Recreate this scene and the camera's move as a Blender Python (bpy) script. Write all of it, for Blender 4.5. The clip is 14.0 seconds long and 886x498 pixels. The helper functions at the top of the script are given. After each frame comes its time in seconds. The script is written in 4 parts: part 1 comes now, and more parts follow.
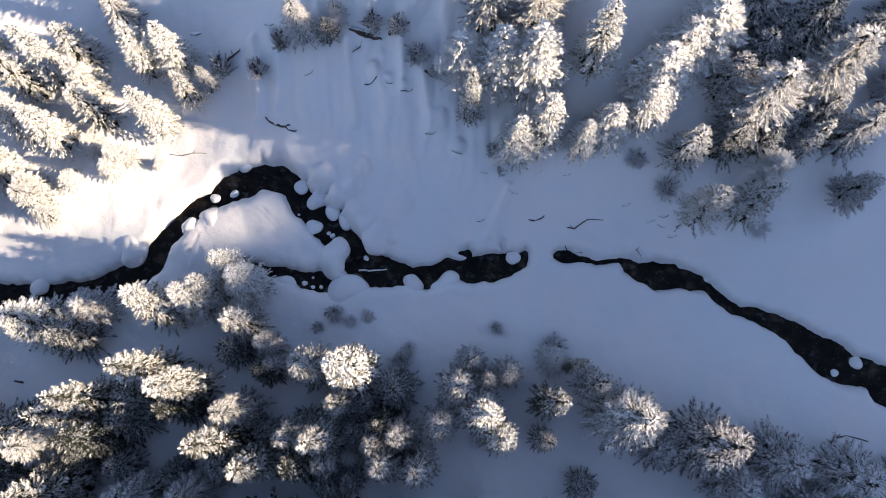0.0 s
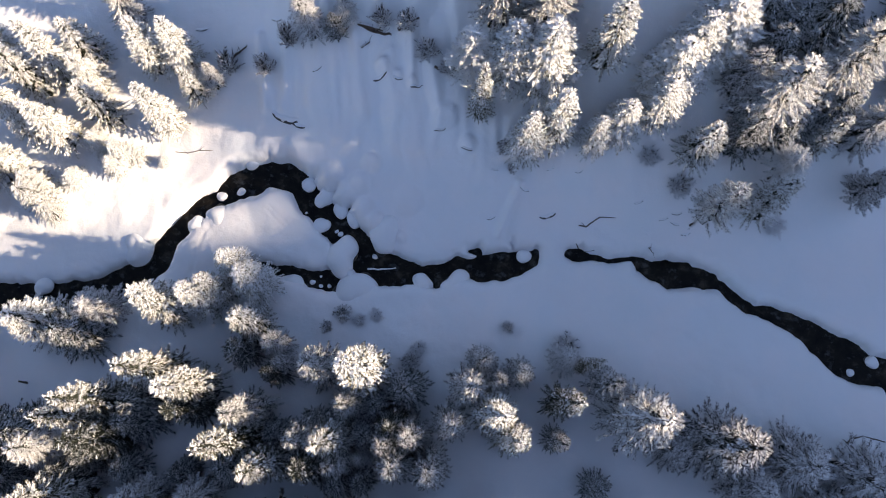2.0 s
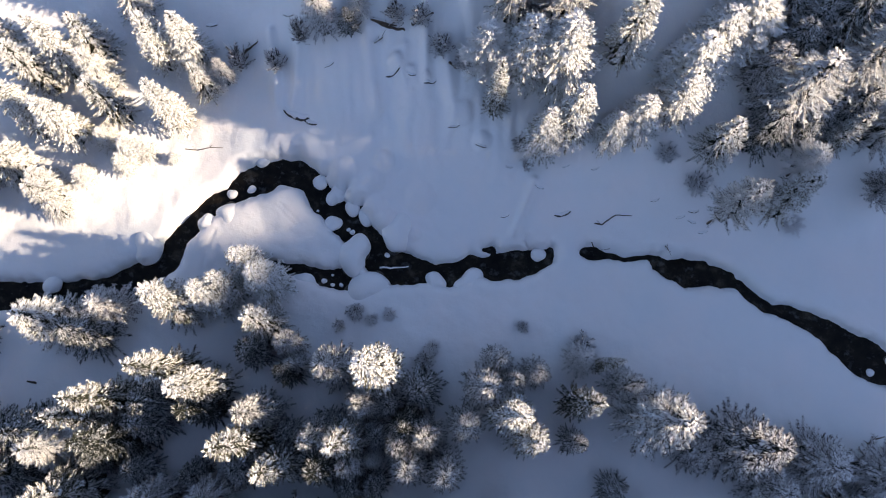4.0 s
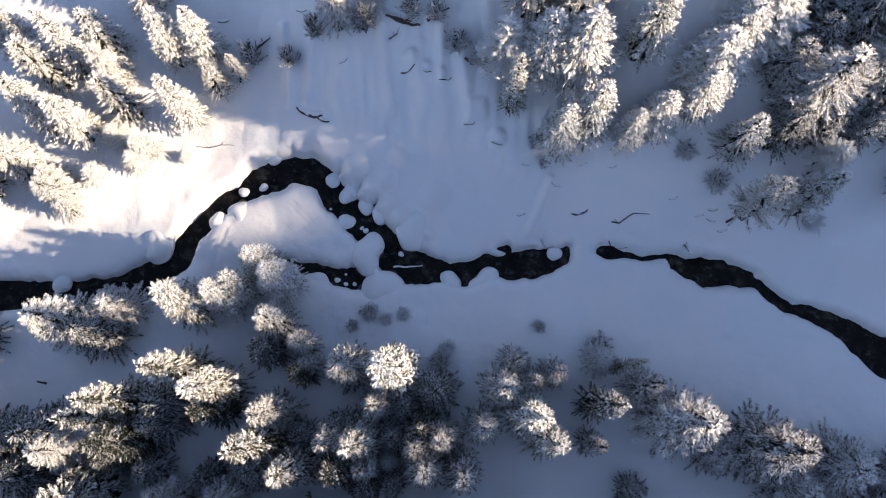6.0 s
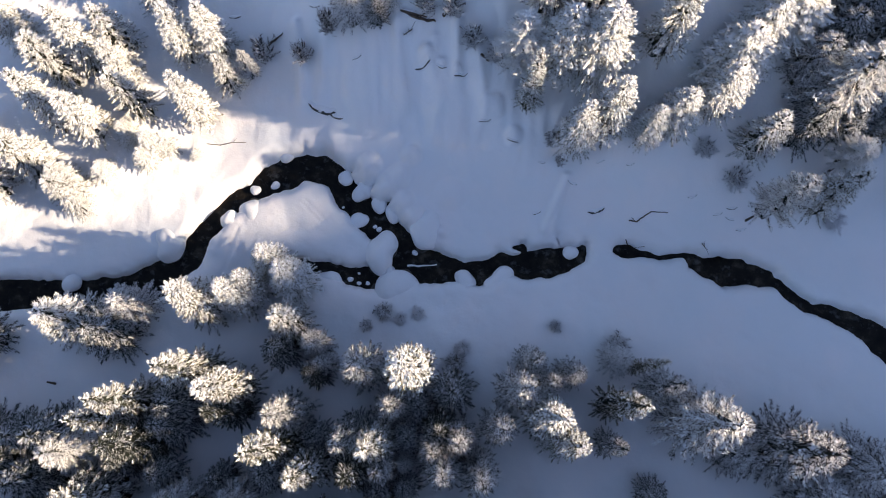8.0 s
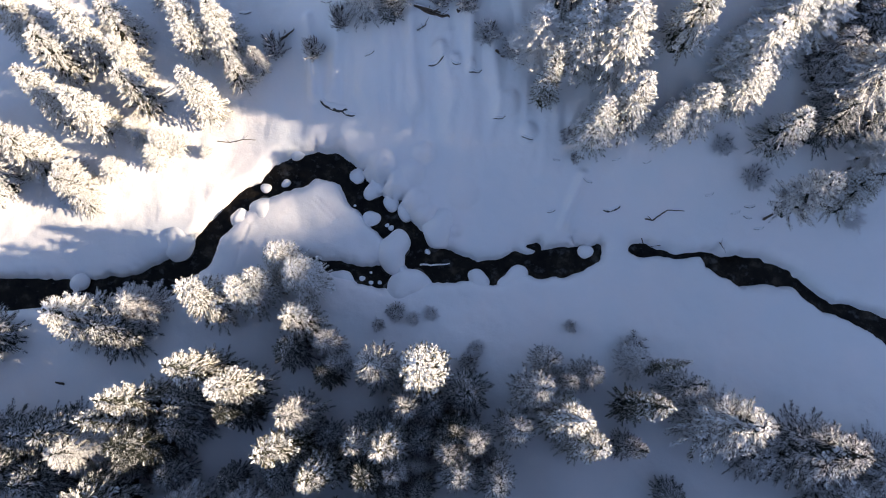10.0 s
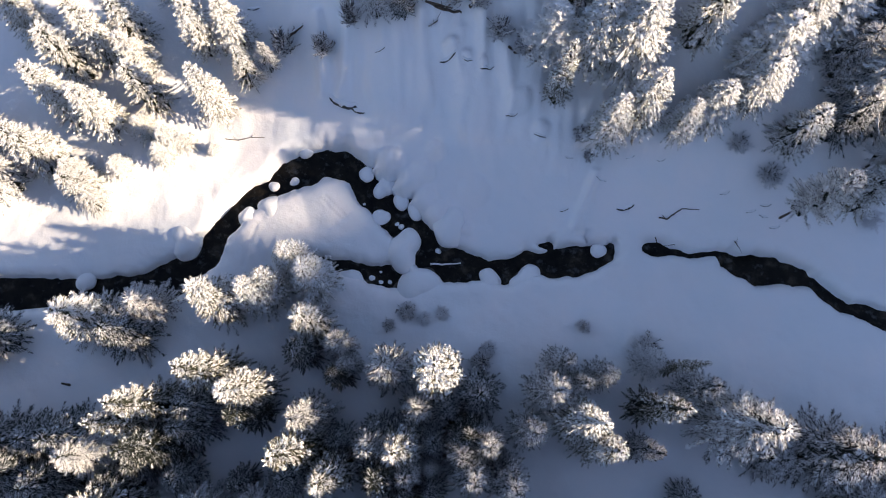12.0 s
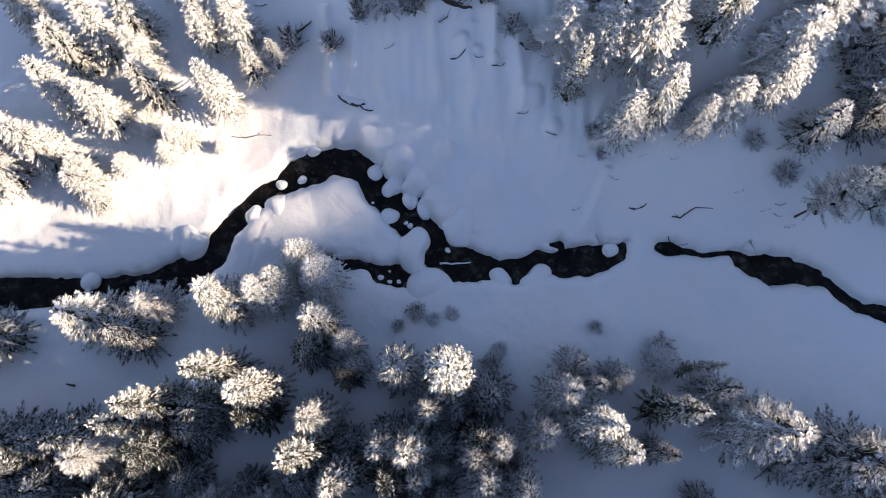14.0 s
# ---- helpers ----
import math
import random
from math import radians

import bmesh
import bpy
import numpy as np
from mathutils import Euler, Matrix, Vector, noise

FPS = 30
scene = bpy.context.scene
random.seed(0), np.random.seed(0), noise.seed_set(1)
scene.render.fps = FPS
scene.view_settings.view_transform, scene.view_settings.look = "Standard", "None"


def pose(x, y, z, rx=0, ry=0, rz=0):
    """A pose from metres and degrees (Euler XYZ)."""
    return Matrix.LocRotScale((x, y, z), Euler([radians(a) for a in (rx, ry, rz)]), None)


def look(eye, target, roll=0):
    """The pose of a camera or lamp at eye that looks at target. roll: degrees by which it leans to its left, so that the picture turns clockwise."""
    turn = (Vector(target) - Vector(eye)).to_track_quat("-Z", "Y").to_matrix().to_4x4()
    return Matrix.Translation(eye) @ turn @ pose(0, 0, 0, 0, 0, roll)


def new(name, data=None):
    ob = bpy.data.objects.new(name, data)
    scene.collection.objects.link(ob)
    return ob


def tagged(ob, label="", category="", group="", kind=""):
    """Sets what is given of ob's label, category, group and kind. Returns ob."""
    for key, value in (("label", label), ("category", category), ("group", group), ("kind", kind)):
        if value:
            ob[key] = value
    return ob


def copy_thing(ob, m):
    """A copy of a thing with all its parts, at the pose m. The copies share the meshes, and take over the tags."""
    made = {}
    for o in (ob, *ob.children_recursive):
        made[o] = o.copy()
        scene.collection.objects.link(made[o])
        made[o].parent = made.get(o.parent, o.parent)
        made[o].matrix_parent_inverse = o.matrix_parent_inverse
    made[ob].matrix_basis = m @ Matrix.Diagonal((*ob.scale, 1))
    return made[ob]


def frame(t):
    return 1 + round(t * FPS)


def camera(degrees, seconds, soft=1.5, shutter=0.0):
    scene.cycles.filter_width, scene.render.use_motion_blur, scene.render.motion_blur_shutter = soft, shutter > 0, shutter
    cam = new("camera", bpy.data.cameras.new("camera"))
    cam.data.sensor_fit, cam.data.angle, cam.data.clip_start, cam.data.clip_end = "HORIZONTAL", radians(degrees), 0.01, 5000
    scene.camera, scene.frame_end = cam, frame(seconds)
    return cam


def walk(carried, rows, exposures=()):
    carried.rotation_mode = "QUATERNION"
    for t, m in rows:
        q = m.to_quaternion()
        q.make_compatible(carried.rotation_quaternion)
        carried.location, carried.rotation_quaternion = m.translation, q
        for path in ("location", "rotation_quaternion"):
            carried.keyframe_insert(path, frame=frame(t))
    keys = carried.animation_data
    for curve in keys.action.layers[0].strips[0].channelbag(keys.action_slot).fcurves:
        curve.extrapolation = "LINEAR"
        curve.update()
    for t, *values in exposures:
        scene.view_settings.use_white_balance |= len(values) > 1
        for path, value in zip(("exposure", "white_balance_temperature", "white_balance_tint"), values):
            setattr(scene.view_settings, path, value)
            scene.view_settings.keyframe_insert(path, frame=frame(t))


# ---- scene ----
cam = camera(62.3, 14.0, soft=1.0)
METRES, EYE, TILT, LEAN, TURN = 8.0, 56.0, -78.7, 0.0, 0.0
ROWS = [
    (0.0, 0.0, 0.0, 0.0, 0.0, 0.0, -0.0),
    (0.5, -0.0202, 0.0224, -0.0028, -0.01, -0.0, 0.02),
    (1.0, -0.044, 0.0446, -0.0063, -0.02, -0.01, 0.03),
    (1.5, -0.0692, 0.0675, -0.0106, -0.02, 0.0, 0.03),
    (2.0, -0.0957, 0.089, -0.015, -0.03, -0.0, 0.03),
    (2.5, -0.1247, 0.1114, -0.0207, -0.04, 0.01, 0.03),
    (3.0, -0.1553, 0.133, -0.0255, -0.04, 0.02, 0.03),
    (5.5, -0.3146, 0.2445, -0.0273, 0.05, -0.11, 0.03),
    (6.0, -0.3478, 0.2663, -0.0313, 0.05, -0.09, 0.02),
    (6.5, -0.3823, 0.2896, -0.0358, 0.06, -0.08, 0.01),
    (7.0, -0.4147, 0.3113, -0.039, 0.06, -0.07, 0.0),
    (7.5, -0.448, 0.3348, -0.0432, 0.06, -0.05, -0.01),
    (8.0, -0.4791, 0.3547, -0.0458, 0.06, -0.06, -0.02),
    (8.5, -0.5112, 0.3791, -0.05, 0.05, -0.04, -0.02),
    (9.0, -0.5413, 0.3995, -0.0538, 0.06, -0.04, -0.03),
    (11.5, -0.6742, 0.5074, -0.0609, 0.04, -0.07, -0.07),
    (12.0, -0.6971, 0.5288, -0.0631, 0.04, -0.07, -0.07),
    (12.5, -0.7201, 0.552, -0.0661, 0.04, -0.06, -0.08),
    (13.0, -0.7415, 0.5733, -0.0688, 0.06, -0.05, -0.09),
    (13.5, -0.7613, 0.5951, -0.0718, 0.06, -0.04, -0.09),
    (14.0, -0.7788, 0.6155, -0.0751, 0.07, -0.03, -0.1),
]
walk(cam, [(t, pose(0, 0, EYE, TILT, LEAN, TURN) @ pose(METRES * x, METRES * y, METRES * z, 90 + pitch, roll, yaw)) for t, x, y, z, yaw, pitch, roll in ROWS])

# ---- light ----
SUN_AZIMUTH, SUN_HEIGHT = 99.0, 19.5      # clockwise from +y, degrees above the horizon
sun_way = Vector((math.sin(radians(SUN_AZIMUTH)) * math.cos(radians(SUN_HEIGHT)),
                  math.cos(radians(SUN_AZIMUTH)) * math.cos(radians(SUN_HEIGHT)), math.sin(radians(SUN_HEIGHT))))
world = bpy.data.worlds.new("winter_sky")
scene.world = world
world.use_nodes = True
wn = world.node_tree
sky = wn.nodes.new("ShaderNodeTexSky")
sky.sky_type, sky.sun_disc = "NISHITA", False
sky.sun_elevation, sky.sun_rotation = radians(SUN_HEIGHT), radians(SUN_AZIMUTH)
sky.altitude, sky.air_density, sky.dust_density, sky.ozone_density = 1500, 1.0, 0.3, 1.9
back = wn.nodes["Background"]
back.inputs["Strength"].default_value = 0.098
wn.links.new(sky.outputs["Color"], back.inputs["Color"])
sun_data = bpy.data.lights.new("sun", "SUN")
sun_data.energy, sun_data.angle, sun_data.color = 5.0, radians(0.7), (1.0, 0.92, 0.72)
sun = new("sun", sun_data)
sun.matrix_world = look(sun_way * 300, (0, 0, 0))
scene.view_settings.exposure = 1.33
scene.view_settings.use_white_balance = True
scene.view_settings.white_balance_temperature, scene.view_settings.white_balance_tint = 7450, 22


# ---- noise and small helpers ----
GRAIN = np.random.RandomState(7).rand(256, 256)


def soft_noise(x, y, seed=0):
    """Smooth value noise, 0 to 1, one cell a metre."""
    x, y = np.asarray(x, float) + seed * 17.31, np.asarray(y, float) + seed * 41.77
    i, j = np.floor(x).astype(int), np.floor(y).astype(int)
    u, v = x - i, y - j
    u, v = u * u * (3 - 2 * u), v * v * (3 - 2 * v)
    g = lambda a, b: GRAIN[a % 256, b % 256]
    return (g(i, j) * (1 - u) + g(i + 1, j) * u) * (1 - v) + (g(i, j + 1) * (1 - u) + g(i + 1, j + 1) * u) * v


def fbm(x, y, seed=0, octaves=3):
    return sum(soft_noise(x * 2 ** o, y * 2 ** o, seed + o) / 2 ** o for o in range(octaves)) / sum(0.5 ** o for o in range(octaves))


def ramp(a, b, x):
    t = np.clip((np.asarray(x, float) - a) / (b - a), 0, 1)
    return t * t * (3 - 2 * t)


def mesh_from(name, verts, faces, material, smooth=False):
    me = bpy.data.meshes.new(name)
    me.from_pydata(verts if isinstance(verts, list) else verts.tolist(), [], faces if isinstance(faces, list) else faces.tolist())
    me.materials.append(material)
    if smooth:
        me.polygons.foreach_set("use_smooth", [True] * len(me.polygons))
    me.update()
    return me


def part(name, me, parent, label=""):
    ob = new(name, me)
    ob.parent = parent
    if label:
        ob["label"] = label
    return ob


# ---- materials ----
def material(name, rough=0.6):
    m = bpy.data.materials.new(name)
    m.use_nodes = True
    t = m.node_tree
    p = t.nodes["Principled BSDF"]
    p.inputs["Roughness"].default_value = rough
    return m, t, p


def node(t, kind, **sockets):
    n = t.nodes.new(kind)
    for k, v in sockets.items():
        n.inputs[k.replace("_", " ")].default_value = v
    return n


def place(t):
    return t.nodes.new("ShaderNodeTexCoord").outputs["Object"]


def noise_of(t, scale, detail=3, rough=0.5, where=None):
    n = node(t, "ShaderNodeTexNoise", Scale=scale, Detail=detail, Roughness=rough)
    t.links.new(where or place(t), n.inputs["Vector"])
    return n.outputs["Fac"]


def ramped(t, value, *stops):
    n = t.nodes.new("ShaderNodeValToRGB")
    e = n.color_ramp.elements
    while len(e) < len(stops):
        e.new(0.5)
    for k, (at, col) in enumerate(stops):
        e[k].position, e[k].color = at, (*col, 1)
    t.links.new(value, n.inputs["Fac"])
    return n.outputs["Color"]


def maths(t, op, a, b):
    n = t.nodes.new("ShaderNodeMath")
    n.operation = op
    for k, v in enumerate((a, b)):
        if isinstance(v, (int, float)):
            n.inputs[k].default_value = v
        else:
            t.links.new(v, n.inputs[k])
    return n.outputs[0]


def mixed(t, fac, a, b):
    n = t.nodes.new("ShaderNodeMix")
    n.data_type = "RGBA"
    for k, v in ((0, fac), (6, a), (7, b)):
        if isinstance(v, tuple):
            n.inputs[k].default_value = (*v, 1)
        elif isinstance(v, float):
            n.inputs[k].default_value = v
        else:
            t.links.new(v, n.inputs[k])
    return n.outputs[2]


def bumped(t, p, height, strength, distance):
    n = node(t, "ShaderNodeBump", Strength=strength, Distance=distance)
    t.links.new(height, n.inputs["Height"])
    t.links.new(n.outputs["Normal"], p.inputs["Normal"])


def snow_material():
    m, t, p = material("snow", 0.55)
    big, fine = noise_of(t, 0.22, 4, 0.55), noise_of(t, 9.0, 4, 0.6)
    # cool and warm tints of the light on snow, put into the base colour
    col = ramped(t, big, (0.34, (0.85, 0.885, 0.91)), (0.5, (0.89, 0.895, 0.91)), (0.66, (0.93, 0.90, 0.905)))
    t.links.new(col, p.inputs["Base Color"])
    bumped(t, p, maths(t, "ADD", maths(t, "MULTIPLY", noise_of(t, 1.6, 3), 1.0), maths(t, "MULTIPLY", fine, 0.25)), 0.38, 0.12)
    p.inputs["Specular IOR Level"].default_value = 0.25
    return m


def water_material():
    m, t, p = material("dark_water", 0.09)
    p.inputs["IOR"].default_value = 1.22
    depth = noise_of(t, 0.8, 4, 0.6)
    col = ramped(t, depth, (0.35, (0.004, 0.004, 0.004)), (0.55, (0.014, 0.012, 0.009)), (0.72, (0.06, 0.050, 0.038)))
    foam = ramped(t, noise_of(t, 1.5, 5, 0.65), (0.56, (0, 0, 0)), (0.74, (0.16, 0.16, 0.16)))
    t.links.new(mixed(t, foam, col, (0.35, 0.38, 0.40)), p.inputs["Base Color"])
    bumped(t, p, noise_of(t, 4.5, 3), 0.25, 0.05)
    return m


def frosted_material(name, dark, pale, cover, wide=0.5):
    """Needles or twigs with rime on their upper sides; cover: how much of it."""
    m, t, p = material(name, 0.75)
    g = t.nodes.new("ShaderNodeNewGeometry")
    up = t.nodes.new("ShaderNodeSeparateXYZ")
    t.links.new(g.outputs["Normal"], up.inputs[0])
    rime = maths(t, "ADD", up.outputs["Z"], maths(t, "MULTIPLY", g.outputs["Random Per Island"], wide))
    rime = maths(t, "ADD", rime, maths(t, "MULTIPLY", noise_of(t, 1.3, 3), 0.75))
    n = t.nodes.new("ShaderNodeMapRange")
    n.inputs["From Min"].default_value, n.inputs["From Max"].default_value = 1.50 - cover, 1.80 - cover
    t.links.new(rime, n.inputs["Value"])
    shade = mixed(t, noise_of(t, 2.0, 2), tuple(0.6 * c for c in dark), tuple(1.4 * c for c in dark))
    t.links.new(mixed(t, n.outputs["Result"], shade, pale), p.inputs["Base Color"])
    p.inputs["Specular IOR Level"].default_value = 0.2
    return m


def bark_material():
    m, t, p = material("bark", 0.9)
    t.links.new(ramped(t, noise_of(t, 7, 4), (0.3, (0.05, 0.035, 0.025)), (0.7, (0.14, 0.10, 0.075))), p.inputs["Base Color"])
    bumped(t, p, noise_of(t, 18, 3), 0.6, 0.03)
    return m


def rock_material():
    m, t, p = material("wet_rock", 0.7)
    t.links.new(ramped(t, noise_of(t, 3, 5), (0.3, (0.025, 0.023, 0.022)), (0.75, (0.10, 0.09, 0.08))), p.inputs["Base Color"])
    bumped(t, p, noise_of(t, 8, 4), 0.6, 0.05)
    return m


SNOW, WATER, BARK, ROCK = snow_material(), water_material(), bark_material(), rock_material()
NEEDLES = frosted_material("frosted_needles", (0.014, 0.017, 0.014), (0.80, 0.80, 0.82), 0.27, 0.85)
NEEDLES_DARK = frosted_material("dark_needles", (0.014, 0.018, 0.013), (0.74, 0.76, 0.79), 0.0, 0.8)
NEEDLES_SNOWY = frosted_material("snowy_needles", (0.075, 0.064, 0.020), (0.86, 0.86, 0.84), 0.20, 0.9)
NEEDLES_GREEN = frosted_material("green_needles", (0.050, 0.046, 0.016), (0.82, 0.82, 0.82), 0.12, 0.9)
TWIGS = frosted_material("rimed_twigs", (0.05, 0.038, 0.028), (0.86, 0.85, 0.84), 0.66, 0.9)
# near-black, for the cones that stand for dense twigs and shade in the crowns
CORE_DARK = frosted_material("shade_core_dark", (0.012, 0.015, 0.011), (0.5, 0.5, 0.5), -0.9, 0.3)
# darker copy of the twigs for trees in shade, some shade in its colour
TWIGS_DARK = frosted_material("dark_twigs", (0.030, 0.025, 0.026), (0.78, 0.77, 0.78), 0.10, 0.9)
TWIGS_MID = frosted_material("brown_twigs", (0.040, 0.030, 0.022), (0.84, 0.83, 0.82), 0.24, 0.9)
RIME = frosted_material("rimed_boughs", (0.05, 0.045, 0.035), (0.80, 0.80, 0.81), 0.48, 0.6)
BRUSH = frosted_material("rimed_brushwood", (0.022, 0.018, 0.018), (0.80, 0.80, 0.82), 0.56, 1.2)

# ---- ground: one sheet of snow with the stream cut into it ----
MAIN_CHANNEL = [(-60, 7.2, 1.1), (-37.22, 7.33, 1.09), (-33.08, 7.37, 1.03), (-29.36, 7.41, 1.05), (-26.08, 7.83, 1.16), (-24.09, 8.92, 1.28), (-22.43, 10.28, 1.01), (-22.16, 11.13, 0.84), (-21.66, 11.9, 0.75),
                (-20.92, 12.81, 0.79), (-20.09, 13.72, 0.75), (-19.25, 14.51, 0.7), (-18.0, 15.12, 0.66), (-16.65, 16.14, 1.18), (-15.56, 16.63, 1.18), (-14.42, 16.98, 1.09), (-13.13, 16.98, 1.08),
                (-11.86, 16.09, 0.9), (-11.11, 15.03, 1.07), (-10.32, 14.24, 1.14), (-9.62, 13.4, 1.22), (-8.42, 12.45, 1.21), (-7.73, 11.62, 1.29), (-6.87, 10.51, 1.24), (-5.86, 9.57, 1.36),
                (-4.11, 9.22, 1.11), (-2.45, 9.03, 0.7), (-1.01, 8.94, 0.9), (0.44, 9.46, 0.86), (1.87, 9.4, 0.94), (3.72, 9.63, 1.11), (4.94, 9.86, 0.99), (5.93, 10.1, 0.62),
                (6.27, 10.6, 0.23)]
HOLES = [[(1.28, 10.8, 0.27), (1.9, 10.71, 0.29)], [(4.41, 11.3, 0.06), (4.64, 10.79, 0.12)],
         [(-11.51, 16.15, 0.34), (-10.64, 16.71, 0.1)], [(-9.76, 14.81, 0.3), (-9.03, 15.55, 0.08)], [(-8.63, 13.76, 0.28), (-7.86, 14.35, 0.08)], [(-15.32, 16.96, 0.3), (-15.55, 17.43, 0.08)], [(-13.40, 17.40, 0.25), (-12.90, 17.65, 0.1)]]
SIDE_CHANNEL = [(-15.81, 9.85, 0.3), (-13.7, 9.47, 0.46), (-12.02, 9.17, 0.42), (-10.76, 8.75, 0.62), (-9.3, 8.57, 0.79), (-8.88, 8.53, 0.7)]
UPPER_CHANNEL = [(8.81, 10.5, 0.39), (9.65, 10.35, 0.43), (10.9, 10.03, 0.26), (11.74, 9.89, 0.17), (12.58, 9.97, 0.15), (13.33, 10.0, 0.19), (14.14, 9.56, 0.52), (14.95, 9.12, 0.82),
                 (15.92, 8.85, 1.09), (16.95, 8.84, 1.05), (17.76, 8.61, 0.79), (18.92, 8.26, 0.66), (19.71, 7.83, 0.42), (20.31, 7.19, 0.37), (21.12, 6.64, 0.4), (21.89, 6.13, 0.44),
                 (23.14, 5.71, 0.54), (24.41, 5.21, 0.67), (25.39, 4.58, 0.81), (26.41, 3.72, 1.14), (27.33, 3.03, 1.23), (28.27, 2.31, 1.38), (29.33, 1.67, 1.11), (30.39, 1.54, 1.02),
                 (31.45, 0.67, 1.41), (33.67, -0.5, 1.43), (60, -14, 1.4)]


def stream_level(x):
    return -0.1 + 0.1875 * np.log1p(np.exp(np.clip((np.asarray(x, float) + 6) / 2.5, -30, 18)))


def off_channel(x, y, line):
    """Distance outside the channel's edge, negative within it."""
    best = np.full(np.shape(x), 1e9)
    for (ax, ay, ar), (bx, by, br) in zip(line, line[1:]):
        dx, dy = bx - ax, by - ay
        t = np.clip(((x - ax) * dx + (y - ay) * dy) / (dx * dx + dy * dy), 0, 1)
        best = np.minimum(best, np.hypot(x - ax - t * dx, y - ay - t * dy) - (ar + t * (br - ar)))
    return best


# snow slides on the slope and animal tracks on the island: from, to, width, height
CREASES = [(-14.4, 26.3, -14.2, 21.5, 0.35, 0.30), (-12.0, 26.0, -12.9, 21.5, 0.4, 0.28), (-2.95, 25.0, -2.9, 22.0, 0.35, 0.25), (-4.4, 24.2, -4.6, 22.7, 0.4, 0.25),
           (4.9, 15.3, 3.5, 11.8, 0.3, 0.28), (-1.5, 23.6, -0.95, 19.4, 0.4, 0.22), (-7.0, 25.4, -6.6, 20.5, 0.4, 0.2),
           (-19.72, 9.2, -19.4, 10.9, 0.09, -0.05), (-19.4, 10.9, -18.9, 12.3, 0.09, -0.05), (-14.3, 14.1, -12.85, 12.6, 0.08, -0.05),
           (-14.05, 14.3, -12.6, 12.8, 0.08, -0.05)]


# pillows of snow over hidden stones: x, y, radius, height
MOUNDS = [(-3.9, 11.8, 0.5, 0.22), (-7.17, 15.8, 1.0, 0.4), (-6.2, 17.2, 0.8, 0.3), (-3.4, 14.5, 1.2, 0.25), (-16.5, 19.0, 1.6, 0.22), (-14.6, 18.6, 1.1, 0.2), (-12.2, 18.3, 1.2, 0.2),
          (-9.3, 16.7, 1.0, 0.4), (-8.0, 15.3, 1.0, 0.4), (-6.9, 14.0, 1.0, 0.4), (-6.1, 13.1, 0.9, 0.35), (-5.13, 23.4, 0.6, 0.35), (-3.98, 22.8, 0.4, 0.25), (-2.87, 22.2, 0.4, 0.25),
          (27.7, -3.5, 0.8, 0.35), (-16.8, 13.4, 1.9, 0.3), (-14.2, 14.2, 2.2, 0.3),
          (-0.4, 19.9, 0.9, 0.3), (1.1, 18.1, 0.7, 0.25)]


def pillows(x, y, cell, tall, seed):
    """Overlapping low domes strewn over a jittered grid, 0 to 1; tall: their stretch down the slope."""
    px, py = x / cell, y / (cell * tall)
    i, j = np.floor(px).astype(int), np.floor(py).astype(int)
    best = np.zeros(np.shape(px))
    g = lambda a, b, k: GRAIN[(a * 7 + k * 31 + seed) % 256, (b * 13 + k * 57 + seed * 3) % 256]
    for di in (-1, 0, 1):
        for dj in (-1, 0, 1):
            a, b = i + di, j + dj
            d = np.hypot(px - a - 0.1 - 0.8 * g(a, b, 1), py - b - 0.1 - 0.8 * g(a, b, 2)) / (0.35 + 0.5 * g(a, b, 3))
            best = np.maximum(best, (0.25 + 0.75 * g(a, b, 4)) * np.clip(1 - d * d, 0, 1) ** 0.7)
    return best


